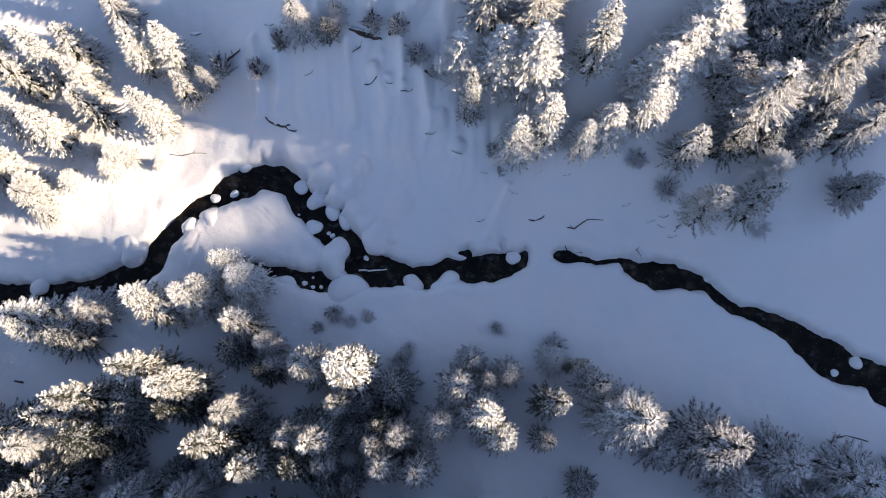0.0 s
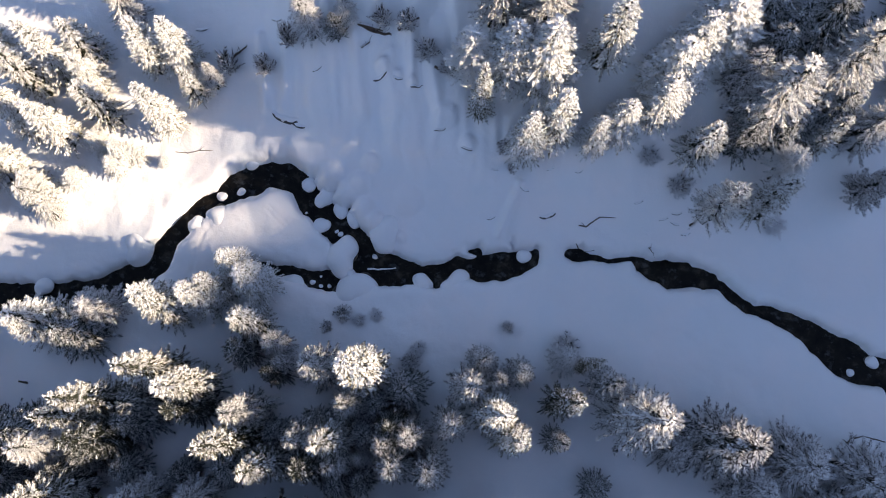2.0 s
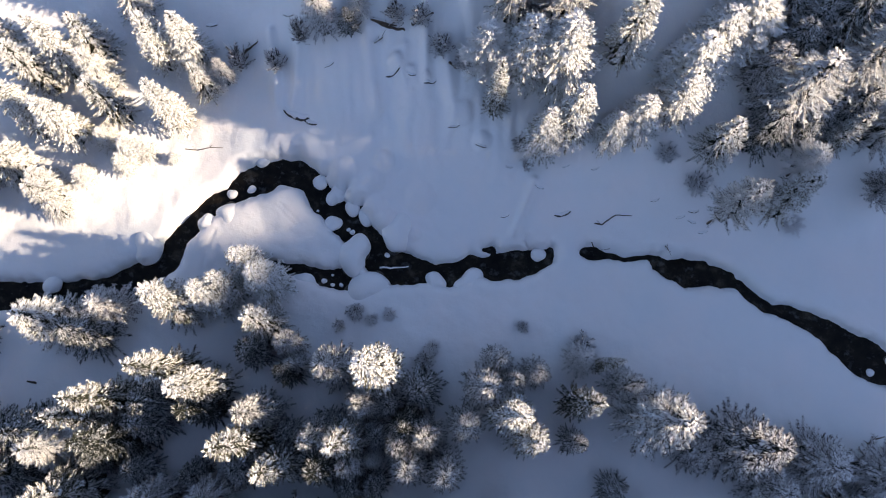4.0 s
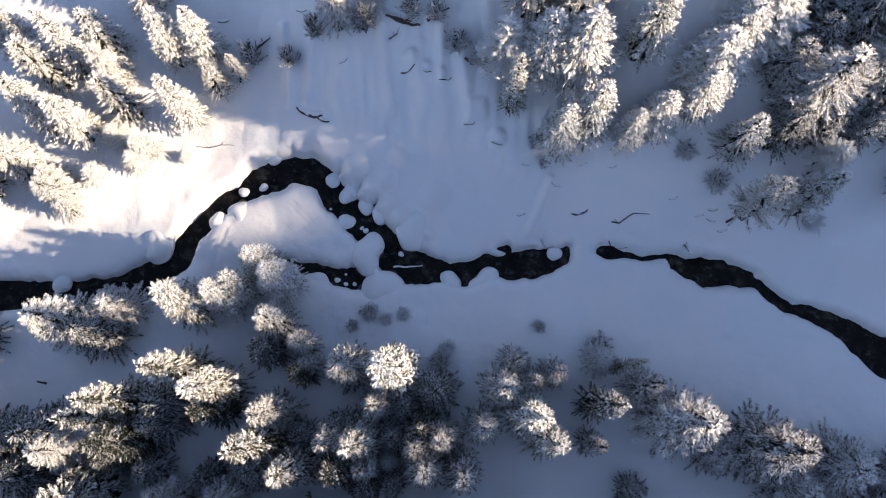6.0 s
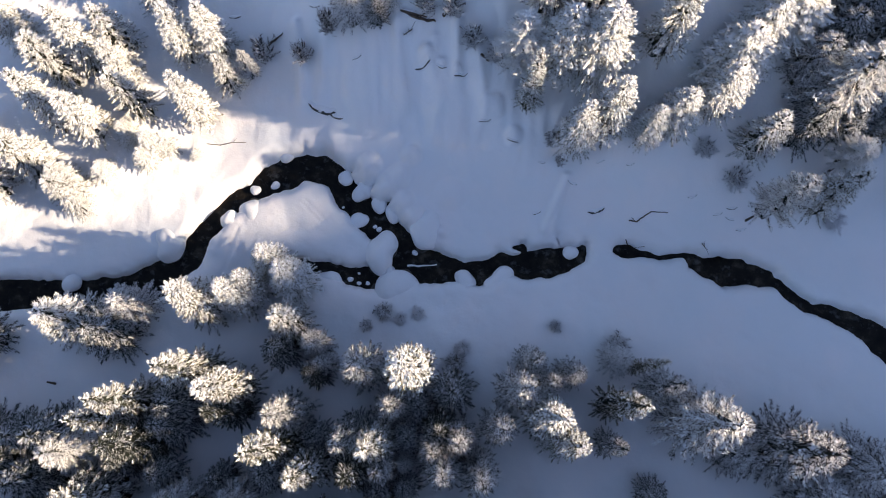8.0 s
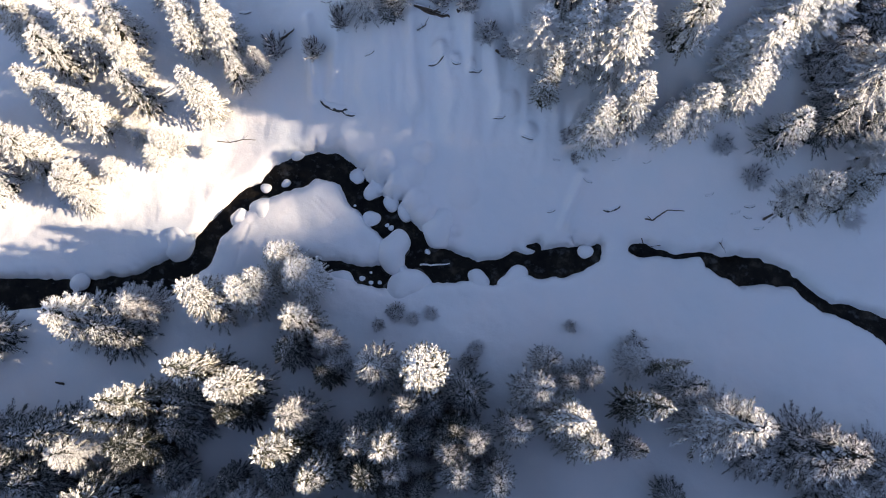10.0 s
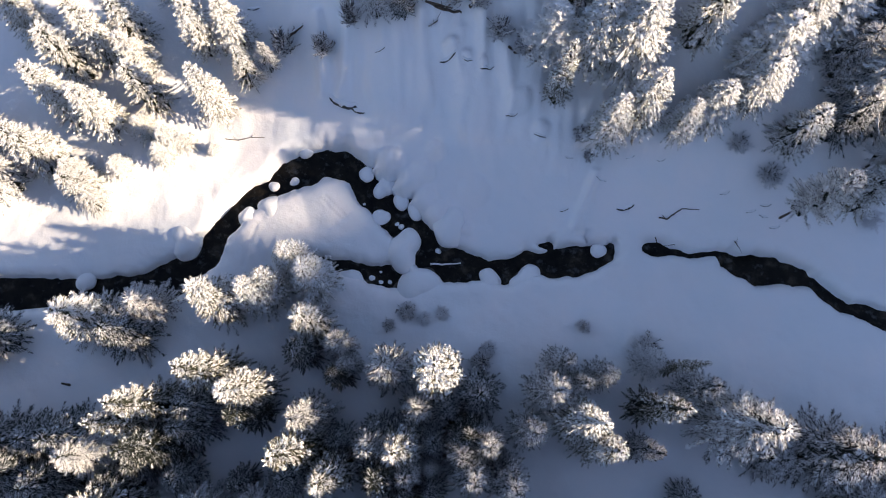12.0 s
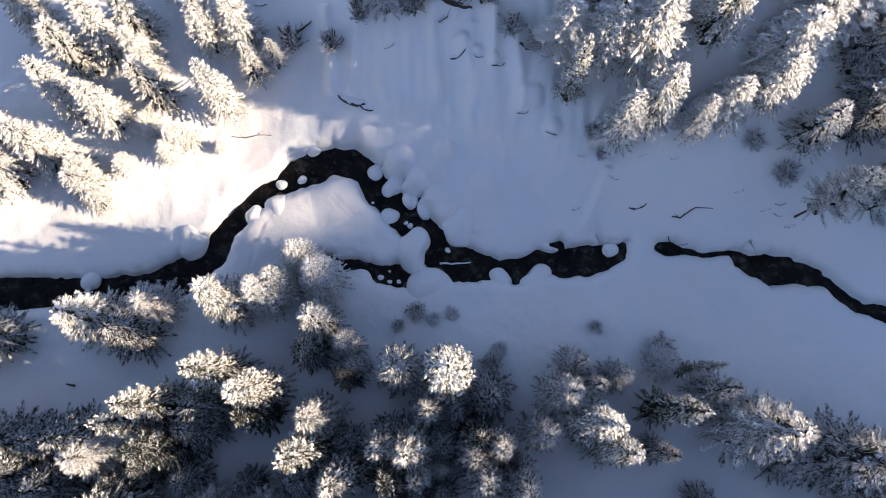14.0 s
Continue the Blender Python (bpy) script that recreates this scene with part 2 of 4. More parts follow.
def ground(x, y):
    """The snow's height, away from the stream's edges."""
    x, y = np.asarray(x, float), np.asarray(y, float)
    foot = 13.0 - 0.33 * np.clip(x, -16, 0) - 0.1 * np.clip(x, 0, 16)
    steep = 0.22 + 0.36 * ramp(-22, -9, x) + 0.17 * ramp(3, 11, x) - 0.15 * ramp(17, 28, x)
    up = np.log1p(np.exp(np.clip((y - foot) / 1.5, -30, 60))) * 1.5
    hill = steep * (up - 0.5 * np.maximum(0, up - 45))
    slides = ramp(1, 5, up) * ramp(-16, -11, x) * (1 - ramp(6, 12, x))
    hill = hill + slides * (0.62 * (soft_noise(x * 0.75 + 2.2 * soft_noise(x * 0.22, y * 0.28, 4) + 0.5 * soft_noise(x * 0.9, y * 0.7, 6), y * 0.17, 2) - 0.5) + 0.24 * (soft_noise(x * 1.9 + 1.5 * soft_noise(x * 0.5, y * 0.5, 8), y * 0.35, 3) - 0.5))
    for ax, ay, bx, by, wide, tall in CREASES:
        dx, dy = bx - ax, by - ay
        t = np.clip(((x - ax) * dx + (y - ay) * dy) / (dx * dx + dy * dy), 0, 1)
        hill = hill + tall * np.exp(-(((x - ax - t * dx) ** 2 + (y - ay - t * dy) ** 2) / wide ** 2)) * (1.1 + 0.8 * soft_noise(x * 0.8, y * 0.8, 31))
    south = 0.10 * np.log1p(np.exp(np.clip((5.0 - y) / 1.5, -30, 60))) * 1.5
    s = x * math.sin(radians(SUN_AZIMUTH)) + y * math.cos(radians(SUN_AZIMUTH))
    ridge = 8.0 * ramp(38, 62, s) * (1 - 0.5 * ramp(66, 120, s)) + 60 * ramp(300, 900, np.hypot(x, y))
    hill = hill + 0.19 * ramp(0.5, 4, up) * ramp(-20, -14, x) * (1 - ramp(10, 15, x)) * pillows(x, y, 1.9, 2.0, 51)
    hill = hill + 0.05 * ramp(-10, -7, x) * (1 - ramp(7, 10, x)) * ramp(6.0, 7.5, y) * (1 - ramp(19, 22, y)) * pillows(x, y, 1.5, 1.0, 52)
    domes = np.zeros(np.shape(x))
    for cx, cy, wide, tall in MOUNDS:
        domes = np.maximum(domes, (0.45 + 0.75 * ramp(-12, -9, cx)) * 1.3 * tall * np.clip(1 - ((x - cx) ** 2 + (y - cy) ** 2) / wide ** 2, 0, 1) ** 0.95)
    hill = hill + domes
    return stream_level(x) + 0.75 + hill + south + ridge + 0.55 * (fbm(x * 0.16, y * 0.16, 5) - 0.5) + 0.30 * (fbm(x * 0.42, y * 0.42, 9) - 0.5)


def snow_surface(x, y):
    z = ground(x, y)
    d = np.minimum(np.minimum(off_channel(x, y, MAIN_CHANNEL), off_channel(x, y, SIDE_CHANNEL)), off_channel(x, y, UPPER_CHANNEL))
    for hole in HOLES:
        d = np.minimum(d, off_channel(x, y, hole))
    d = d - 0.06 + 0.30 * (soft_noise(x * 1.1, y * 1.1, 12) - 0.5) + 0.15 * (soft_noise(x * 3.1, y * 3.1, 13) - 0.5)
    bed = stream_level(x) - 0.4
    z = z + (0.42 - 0.25 * (1 - ramp(-13, -10, x))) * np.exp(-np.maximum(d, 0) / 1.6) * (soft_noise(x * 0.62, y * 0.62, 21) - 0.4)
    k = np.clip(d / 0.9, 0, 1)
    lip = 0.45 + 0.55 * np.sqrt(1 - (1 - k) ** 2)
    return np.where(d > 0, bed + (z - bed) * lip, bed + (z - bed) * 0.45 * np.clip(1 + d / 0.16, 0, 1))


def steps(lo, hi, fine, far, growth=1.22):
    core = list(np.arange(lo, hi + fine / 2, fine))
    out, s = [], fine
    while (out[-1] if out else hi) < far:
        s *= growth
        out.append((out[-1] if out else core[-1]) + s)
    low, s = [], fine
    while (low[-1] if low else lo) > -far:
        s *= growth
        low.append((low[-1] if low else core[0]) - s)
    return np.array(low[::-1] + core + out)


xs = steps(-40, 36, 0.14, 1500)
ys = np.concatenate([[v for v in steps(-8, 30, 0.2, 1500) if v < 0], np.arange(0, 20.0, 0.13), [v for v in steps(-8, 30, 0.2, 1500) if v > 20.05]])
gx, gy = np.meshgrid(xs, ys)
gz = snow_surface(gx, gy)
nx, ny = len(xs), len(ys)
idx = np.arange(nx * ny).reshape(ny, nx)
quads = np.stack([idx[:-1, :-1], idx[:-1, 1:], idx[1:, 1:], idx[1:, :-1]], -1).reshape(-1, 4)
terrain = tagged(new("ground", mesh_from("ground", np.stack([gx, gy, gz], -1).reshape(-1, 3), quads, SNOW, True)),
                 "deep smooth snow over a valley floor and hillside", "snow", kind="structure")

wx = np.arange(-60, 60.1, 0.5)
wv = [(x, y, float(stream_level(x))) for x in wx for y in (-15.0, 22.0)]
tagged(new("water", mesh_from("water", wv, [(2 * k, 2 * k + 2, 2 * k + 3, 2 * k + 1) for k in range(len(wx) - 1)], WATER, True)),
       "dark clear stream water running between snow banks", "stream", kind="structure")


def height_at(x, y):
    return float(snow_surface(np.array([x]), np.array([y]))[0])


# ---- trees ----
def spindles(base, way, length, width):
    """Many thin ridged twigs in one set of arrays."""
    way = way / np.linalg.norm(way, axis=1, keepdims=True)
    side = np.cross(way, (0.0, 0.0, 1.0))
    side = side / np.maximum(np.linalg.norm(side, axis=1, keepdims=True), 1e-6)
    top = np.cross(side, way)
    L, W = length[:, None], width[:, None]
    v = np.stack([base + top * W * 0.8, base - side * W - top * W * 0.4, base + side * W - top * W * 0.4, base + way * L], 1)
    n = len(base)
    f = np.array([(3, 0, 1), (3, 2, 0)])
    return v.reshape(-1, 3), (f[None] + 4 * np.arange(n)[:, None, None]).reshape(-1, 3)


PAD_V = np.array([(1, 0, 0), (-1, 0, 0), (0, 1, 0), (0, -1, 0), (0, 0, 1)], float)
PAD_F = np.array([(0, 2, 4), (2, 1, 4), (1, 3, 4), (3, 0, 4)])


def lumps(base, way, size, rs):
    """Many small uneven pads of snow."""
    n = len(base)
    way = way / np.linalg.norm(way, axis=1, keepdims=True)
    side = np.cross(way, (0.0, 0.0, 1.0))
    side = side / np.maximum(np.linalg.norm(side, axis=1, keepdims=True), 1e-6)
    top = np.cross(side, way)
    u = PAD_V[None] * rs.uniform(0.7, 1.25, (n, len(PAD_V), 1))
    v = base[:, None] + (u[..., :1] * way[:, None] * 1.7 + u[..., 1:2] * side[:, None] * 0.8 + u[..., 2:] * top[:, None] * 0.55) * size[:, None, None]
    return v.reshape(-1, 3), (PAD_F[None] + len(PAD_V) * np.arange(n)[:, None, None]).reshape(-1, 3)


def trunk_mesh(h, r, lean=0.0):
    v, f, n = [], [], 8
    rings = 7
    for k in range(rings):
        s = k / (rings - 1)
        for a in range(n):
            q = 2 * math.pi * a / n
            rr = r * (1 - 0.93 * s) * (1.25 if k == 0 else 1)
            v.append((rr * math.cos(q) + lean * s * s, rr * math.sin(q), h * s - 0.4))
    for k in range(rings - 1):
        for a in range(n):
            b = (a + 1) % n
            f.append((k * n + a, k * n + b, (k + 1) * n + b, (k + 1) * n + a))
    f.append(tuple(range((rings - 1) * n, rings * n)))
    return mesh_from("trunk", v, f, BARK, True)


def shade_core(root, rs, h, r, core, low=0.05):
    """Dark cones added round the stem: they block light and stand for the crown's shade."""
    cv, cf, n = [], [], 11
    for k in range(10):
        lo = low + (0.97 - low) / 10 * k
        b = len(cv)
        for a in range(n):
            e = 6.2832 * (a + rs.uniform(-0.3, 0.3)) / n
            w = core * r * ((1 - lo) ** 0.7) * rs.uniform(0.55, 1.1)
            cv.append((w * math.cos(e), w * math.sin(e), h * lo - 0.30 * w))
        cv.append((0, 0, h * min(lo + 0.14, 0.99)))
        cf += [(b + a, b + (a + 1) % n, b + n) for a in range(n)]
    part("shade_core", mesh_from("shade_core", cv, cf, CORE_DARK), root, "dark cones standing for dense twigs and shade inside the crown")["kind"] = "stuff"


def conifer(seed, h=10.0, r=1.7, whorls=29, per=8, twig=0.29, thick=0.020, droop=0.30, needles=None, load=0.0, gap=0.0, dense=0.050, pad=0.052, core=0.6):
    """A spruce: whorls of drooping branches, each a feather of fine twigs; load: share of the boughs that carry snow."""
    rs = np.random.RandomState(seed)
    B, D, L, W, SB, SD, SS, AB, AD, AL, AW = [], [], [], [], [], [], [], [], [], [], []
    for k in range(whorls):
        f = 0.12 + 0.86 * (k + rs.uniform(-0.4, 0.4)) / whorls
        f = min(max(f, 0.03), 0.985)
        n = max(4, int(round(per * (1.25 - 0.55 * f))))
        turn = rs.uniform(0, 6.28)
        for b in range(n):
            if rs.rand() < gap:
                continue
            a = turn + 6.283 * (b + rs.uniform(-0.3, 0.3)) / n
            ln = r * ((1 - f) ** 0.68 + 0.05) * rs.uniform(0.78, 1.18)
            rise = 0.55 * f - droop * (1 - f) + rs.uniform(-0.1, 0.1)
            out, side = np.array((math.cos(a), math.sin(a), 0.0)), np.array((-math.sin(a), math.cos(a), 0.0))
            bend = rs.uniform(-0.16, 0.16)
            at = lambda q: out[None] * (q * ln)[:, None] + side[None] * (bend * q * q * ln)[:, None] + np.array((0, 0, 1.0))[None] * (f * h + ln * (rise * q - 0.25 * q * q + 0.10 * q ** 4))[:, None]
            m = max(4, int(ln / dense))
            s = ((np.arange(m) + rs.uniform(0.2, 0.8, m)) / m) ** 0.85
            pos = at(s)
            feather = np.minimum(twig * np.sqrt(np.clip(1.12 - s, 0.05, 1)) * (0.5 + 0.6 * np.minimum(1, 3 * s)) * min(1.15, 0.35 + ln), ln * 0.6 + 0.06)
            for sgn in (-1, 1):
                q = a + sgn * rs.uniform(0.55, 1.05, m)
                B.append(pos), D.append(np.stack([np.cos(q), np.sin(q), rise - 0.3 * s + rs.uniform(-0.40, 0.22, m)], 1))
                L.append(feather * rs.uniform(0.6, 1.25, m)), W.append(thick * rs.uniform(0.7, 1.3, m))
            B.append(pos), D.append(np.tile(out, (m, 1)) + np.stack([rs.uniform(-0.35, 0.35, m), rs.uniform(-0.35, 0.35, m), rise - 0.3 * s + rs.uniform(-0.15, 0.35, m)], 1))
            L.append(twig * 0.6 * rs.uniform(0.6, 1.2, m)), W.append(thick * 1.1 * rs.uniform(0.7, 1.2, m))
            c = max(2, int(ln / 0.16))
            axis = at(np.linspace(0.1, 1.0, c + 1))
            AB.append(axis[:-1] + (0, 0, 0.02)), AD.append(np.diff(axis, axis=0)), AL.append(np.linalg.norm(np.diff(axis, axis=0), axis=1) * 1.6), AW.append(np.full(c, thick * 1.5))
            if rs.rand() < load * min(1.0, 0.35 + 0.95 * f):
                c = max(4, int(round(rs.uniform(0.6, 1.0) * ln / (0.80 * pad))))
                e = 1.03 - 0.85 * rs.rand(c) ** 1.3
                p = at(e) + side[None] * (rs.normal(0, 0.17, c) * min(1.0, ln) * np.sqrt(np.clip(1.15 - e, 0.05, 1)) * 1.3)[:, None]
                p[:, 2] += 0.03 - 0.10 * rs.rand(c) * min(1, ln)
                SB.append(p), SD.append(np.tile(out + (0, 0, rise - 0.35), (c, 1)) + rs.normal(0, 0.5, (c, 3)))
                SS.append(pad * rs.uniform(0.5, 1.5, c))
    if load > 0.3:
        c = 26
        e = rs.uniform(0.90, 1.0, c)
        SB.append(np.stack([rs.normal(0, 0.10, c) * (1.15 - e) * 6 * r / 1.7, rs.normal(0, 0.10, c) * (1.15 - e) * 6 * r / 1.7, h * e], 1)), SD.append(rs.normal(0, 0.6, (c, 3)) + (0, 0, 0.2)), SS.append(rs.uniform(0.035, 0.075, c))
    top = np.array([(0, 0, h * 0.97)] * 5)
    B.append(top), D.append(np.stack([rs.uniform(-0.5, 0.5, 5), rs.uniform(-0.5, 0.5, 5), np.full(5, 1.0)], 1)), L.append(np.full(5, 0.3)), W.append(np.full(5, 0.04))
    v, fc = spindles(np.concatenate(B), np.concatenate(D), np.concatenate(L), np.concatenate(W))
    root = new("spruce")
    shade_core(root, rs, h, r, core)
    part("trunk", trunk_mesh(h * 0.99, 0.13), root)
    part("crown", mesh_from("crown", v, fc, needles or NEEDLES), root, "dark green needles whitened with rime")["kind"] = "stuff"
    v, fc = spindles(np.concatenate(AB), np.concatenate(AD), np.concatenate(AL), np.concatenate(AW))
    part("bough_rime", mesh_from("bough_rime", v, fc, needles if needles in (NEEDLES_DARK, TWIGS_DARK) else RIME), root, "thin boughs with a white line of rime")["kind"] = "stuff"
    if SB:
        v, fc = lumps(np.concatenate(SB), np.concatenate(SD), np.concatenate(SS), rs)
        part("snow_load", mesh_from("snow_load", v, fc, SNOW, True), root, "white snow lying on the boughs")["kind"] = "stuff"
    return root


def larch(seed, h=10.0, r=2.0, limbs=300, twigs=None, core=0.42, load=0.0, low=0.12):
    """A bare larch: thin rising limbs with fine rimed twigs."""
    rs = np.random.RandomState(seed)
    B, D, L, W, AB, AD, AL, AW, SB, SD, SS = [], [], [], [], [], [], [], [], [], [], []
    for k in range(limbs):
        f = low + (0.98 - low) * (k / limbs) ** 0.9
        a = rs.uniform(0, 6.283)
        ln = r * ((1 - f) ** 0.65 + 0.06) * rs.uniform(0.65, 1.15)
        rise = rs.uniform(0.05, 0.40) + 0.35 * f
        out = np.array((math.cos(a), math.sin(a), 0.0))
        m = max(4, int(ln / 0.075))
        s = np.linspace(0.08, 1.0, m)
        pos = out[None] * (s * ln)[:, None]
        bend = rs.uniform(-0.25, 0.25)
        pos += np.array((-out[1], out[0], 0))[None] * (bend * s * s * ln)[:, None]
        pos[:, 2] = f * h + ln * (rise * s - 0.12 * s * s)
        step = np.diff(pos, axis=0, append=pos[-1:] + out * 0.1 + (0, 0, 0.02))
        AB.append(pos), AD.append(step), AL.append(np.linalg.norm(step, axis=1) * 1.9), AW.append(0.085 * (1.1 - 0.7 * s))
        if rs.rand() < load:
            c = int(ln / 0.11) + 2
            e = rs.randint(0, m, c)
            SB.append(pos[e] + rs.normal(0, 0.05, (c, 3)) + (0, 0, 0.04)), SD.append(step[e] + rs.normal(0, 0.04, (c, 3))), SS.append(rs.uniform(0.03, 0.085, c))
        m2 = max(3, int(ln / 0.14))
        at = np.linspace(0.15, 0.97, m2)
        start = np.stack([np.interp(at, s, pos[:, i]) for i in range(3)], 1)
        for sgn in (-1, 1):
            q = a + bend * at + sgn * rs.uniform(0.45, 1.0, m2)
            way = np.stack([np.cos(q), np.sin(q), rs.uniform(-0.15, 0.5, m2)], 1)
            span = rs.uniform(0.14, 0.40, m2) * (1.2 - 0.6 * at) * min(1.2, 0.4 + 0.5 * ln)
            B.append(start), D.append(way), L.append(span), W.append(rs.uniform(0.028, 0.044, m2))
            for j in (0.25, 0.5, 0.75):
                g = q + rs.choice((-1, 1), m2) * rs.uniform(0.5, 1.1, m2)
                B.append(start + way * (span * j)[:, None]), D.append(np.stack([np.cos(g), np.sin(g), rs.uniform(-0.2, 0.8, m2)], 1))
                L.append(span * rs.uniform(0.25, 0.5, m2)), W.append(rs.uniform(0.020, 0.034, m2))
    v, fc = spindles(np.concatenate(B), np.concatenate(D), np.concatenate(L), np.concatenate(W))
    root = new("larch")
    shade_core(root, rs, h * 0.97, r, core, max(0.25, low))
    part("trunk", trunk_mesh(h * 0.99, 0.12, 0.15), root)
    part("crown", mesh_from("crown", v, fc, twigs or TWIGS), root, "bare brown twigs furred with hoar frost")["kind"] = "stuff"
    v, fc = spindles(np.concatenate(AB), np.concatenate(AD), np.concatenate(AL), np.concatenate(AW))
    part("limb_rime", mesh_from("limb_rime", v, fc, RIME), root, "thin limbs with a white line of rime")["kind"] = "stuff"
    if SB:
        v, fc = lumps(np.concatenate(SB), np.concatenate(SD), np.concatenate(SS), rs)
        part("snow_load", mesh_from("snow_load", v, fc, SNOW, True), root, "white snow lying on the limbs")["kind"] = "stuff"
    return root


def brush(seed, h=1.6, r=0.9, stems=110):
    """A low bush of rimed stems."""
    rs = np.random.RandomState(seed)
    B, D, L, W = [], [], [], []
    for k in range(stems):
        a, tilt = rs.uniform(0, 6.283), math.acos(rs.uniform(0.12, 1.0))
        way = np.array((math.cos(a) * math.sin(tilt) * r, math.sin(a) * math.sin(tilt) * r, math.cos(tilt) * h))
        ln = np.linalg.norm(way) * rs.uniform(0.6, 1.0)
        way /= np.linalg.norm(way)
        m = 7
        s = np.linspace(0.0, 0.95, m)
        pos = rs.normal(0, 0.12, 3)[None] * (1, 1, 0) + way[None] * (s * ln)[:, None]
        B.append(pos), D.append(np.tile(way, (m, 1))), L.append(np.full(m, ln / m * 1.7)), W.append(np.full(m, 0.045))
        for sgn in (-1, 1):
            q = a + sgn * rs.uniform(0.4, 1.3, m)
            B.append(pos), D.append(np.stack([np.cos(q), np.sin(q), rs.uniform(0.1, 1.0, m)], 1))
            L.append(rs.uniform(0.12, 0.34, m)), W.append(rs.uniform(0.026, 0.046, m))
    v, fc = spindles(np.concatenate(B), np.concatenate(D), np.concatenate(L), np.concatenate(W))
    root = new("bush")
    part("crown", mesh_from("crown", v, fc, BRUSH), root)["kind"] = "stuff"
    return root


# kind: how to build it, its own height and radius, what it is
KINDS = {
    "a": (lambda: conifer(11, load=0.95, needles=NEEDLES_SNOWY, per=9, core=0.55), 10.0, 1.7),
    "b": (lambda: conifer(12, load=0.9, needles=NEEDLES_SNOWY, droop=0.4, per=9, core=0.55), 10.0, 1.7),
    "c": (lambda: conifer(13, load=0.7, needles=NEEDLES_SNOWY, whorls=27, gap=0.04, pad=0.045, core=0.55), 10.0, 1.7),
    "f": (lambda: conifer(21, load=0.06, pad=0.04), 10.0, 1.7),
    "g": (lambda: conifer(22, load=0.05, whorls=27, per=9, droop=0.2, pad=0.04), 10.0, 1.7),
    "h": (lambda: conifer(23, load=0.15, gap=0.10, pad=0.04), 10.0, 1.7),
    "d": (lambda: conifer(24, load=0.04, whorls=25, pad=0.04, needles=NEEDLES_DARK), 10.0, 1.7),
    "e": (lambda: conifer(61, load=0.5, pad=0.048, per=9, droop=0.35, core=0.62, needles=NEEDLES_GREEN), 10.0, 1.7),
    "i": (lambda: conifer(62, load=0.4, pad=0.048, whorls=25, gap=0.06, droop=0.25, core=0.62, needles=NEEDLES_GREEN), 10.0, 1.7),
    "p": (lambda: conifer(71, r=2.0, whorls=27, per=9, twig=0.30, thick=0.017, droop=0.05, needles=TWIGS_MID, load=0.4, gap=0.10, dense=0.045, pad=0.04, core=0.55), 10.0, 2.0),
    "q": (lambda: conifer(72, r=2.0, whorls=27, per=9, twig=0.30, thick=0.017, droop=0.10, needles=TWIGS_DARK, load=0.12, gap=0.10, dense=0.045, pad=0.035, core=0.6), 10.0, 2.0),
    # coarse build, for unseen trees added to block light
    "k": (lambda: conifer(51, whorls=24, per=7, twig=0.42, thick=0.07, dense=0.22), 10.0, 1.7),
    "l": (lambda: larch(31, load=0.75), 10.0, 2.0),
    "n": (lambda: larch(33, r=3.0, limbs=260, load=0.35, low=0.32), 10.0, 2.0),
    "m": (lambda: larch(32, core=0.5, load=0.12, twigs=TWIGS_DARK), 10.0, 2.0),
    "u": (lambda: brush(41), 1.6, 0.9),
    "v": (lambda: brush(42, stems=90), 1.6, 0.9),
}
LABELS = {
    "a": ("tall spruce thickly laden with white snow, standing in deep snow", "spruce tree"),
    "p": ("broad spruce with long boughs furred white with hoar frost", "spruce tree"),
    "e": ("green spruce with snow lying in clumps along its boughs", "spruce tree"),
    "f": ("dark green spruce dusted with rime, standing in deep snow", "spruce tree"),
    "d": ("dark green spruce with little rime, between taller trees", "spruce tree"),
    "l": ("bare larch with brown twigs furred white with hoar frost", "larch tree"),
    "u": ("low leafless bush covered with grey hoar frost, in snow", "bush"),
}
SAME = {"k": "f", "i": "e", "q": "p", "b": "a", "c": "a", "g": "f", "h": "f", "m": "l", "n": "l", "v": "u"}
stands = {}


def grow(group, rows):
    """Rows: x, y, height of the tip above the datum, crown radius, kind."""
    for x, y, tip, r, kind in rows:
        stands.setdefault(kind, []).append((x, y, tip, r, group))


grow("spruces on the sunlit slope", [
    (-22.5, 25.2, 9.6, 1.7, "a"), (-20.3, 25.3, 9.4, 1.6, "b"), (-27.5, 25.6, 8.7, 1.6, "i"), (-29.5, 24.5, 10.5, 1.6, "a"), (-31.9, 23.6, 8.6, 1.8, "i"),
    (-27.2, 23.5, 7.6, 1.4, "a"), (-21.8, 20.6, 9.0, 1.5, "b"), (-19.5, 22.8, 7.0, 1.1, "i"), (-26.3, 21.1, 8.3, 1.4, "i"), (-25.1, 18.1, 4.5, 1.1, "a"),
    (-29.5, 19.5, 8.5, 1.6, "a"), (-32.0, 20.5, 9.5, 1.7, "b"), (-31.0, 14.6, 5.5, 1.4, "i"), (-34.0, 17.0, 8.0, 1.6, "e"), (-24.5, 28.5, 9.5, 1.4, "f"),
    (-34.5, 26.0, 10.0, 1.7, "a"), (-36.5, 15.5, 8.0, 1.6, "f"), (-18.1, 23.6, 6.0, 0.8, "f")])
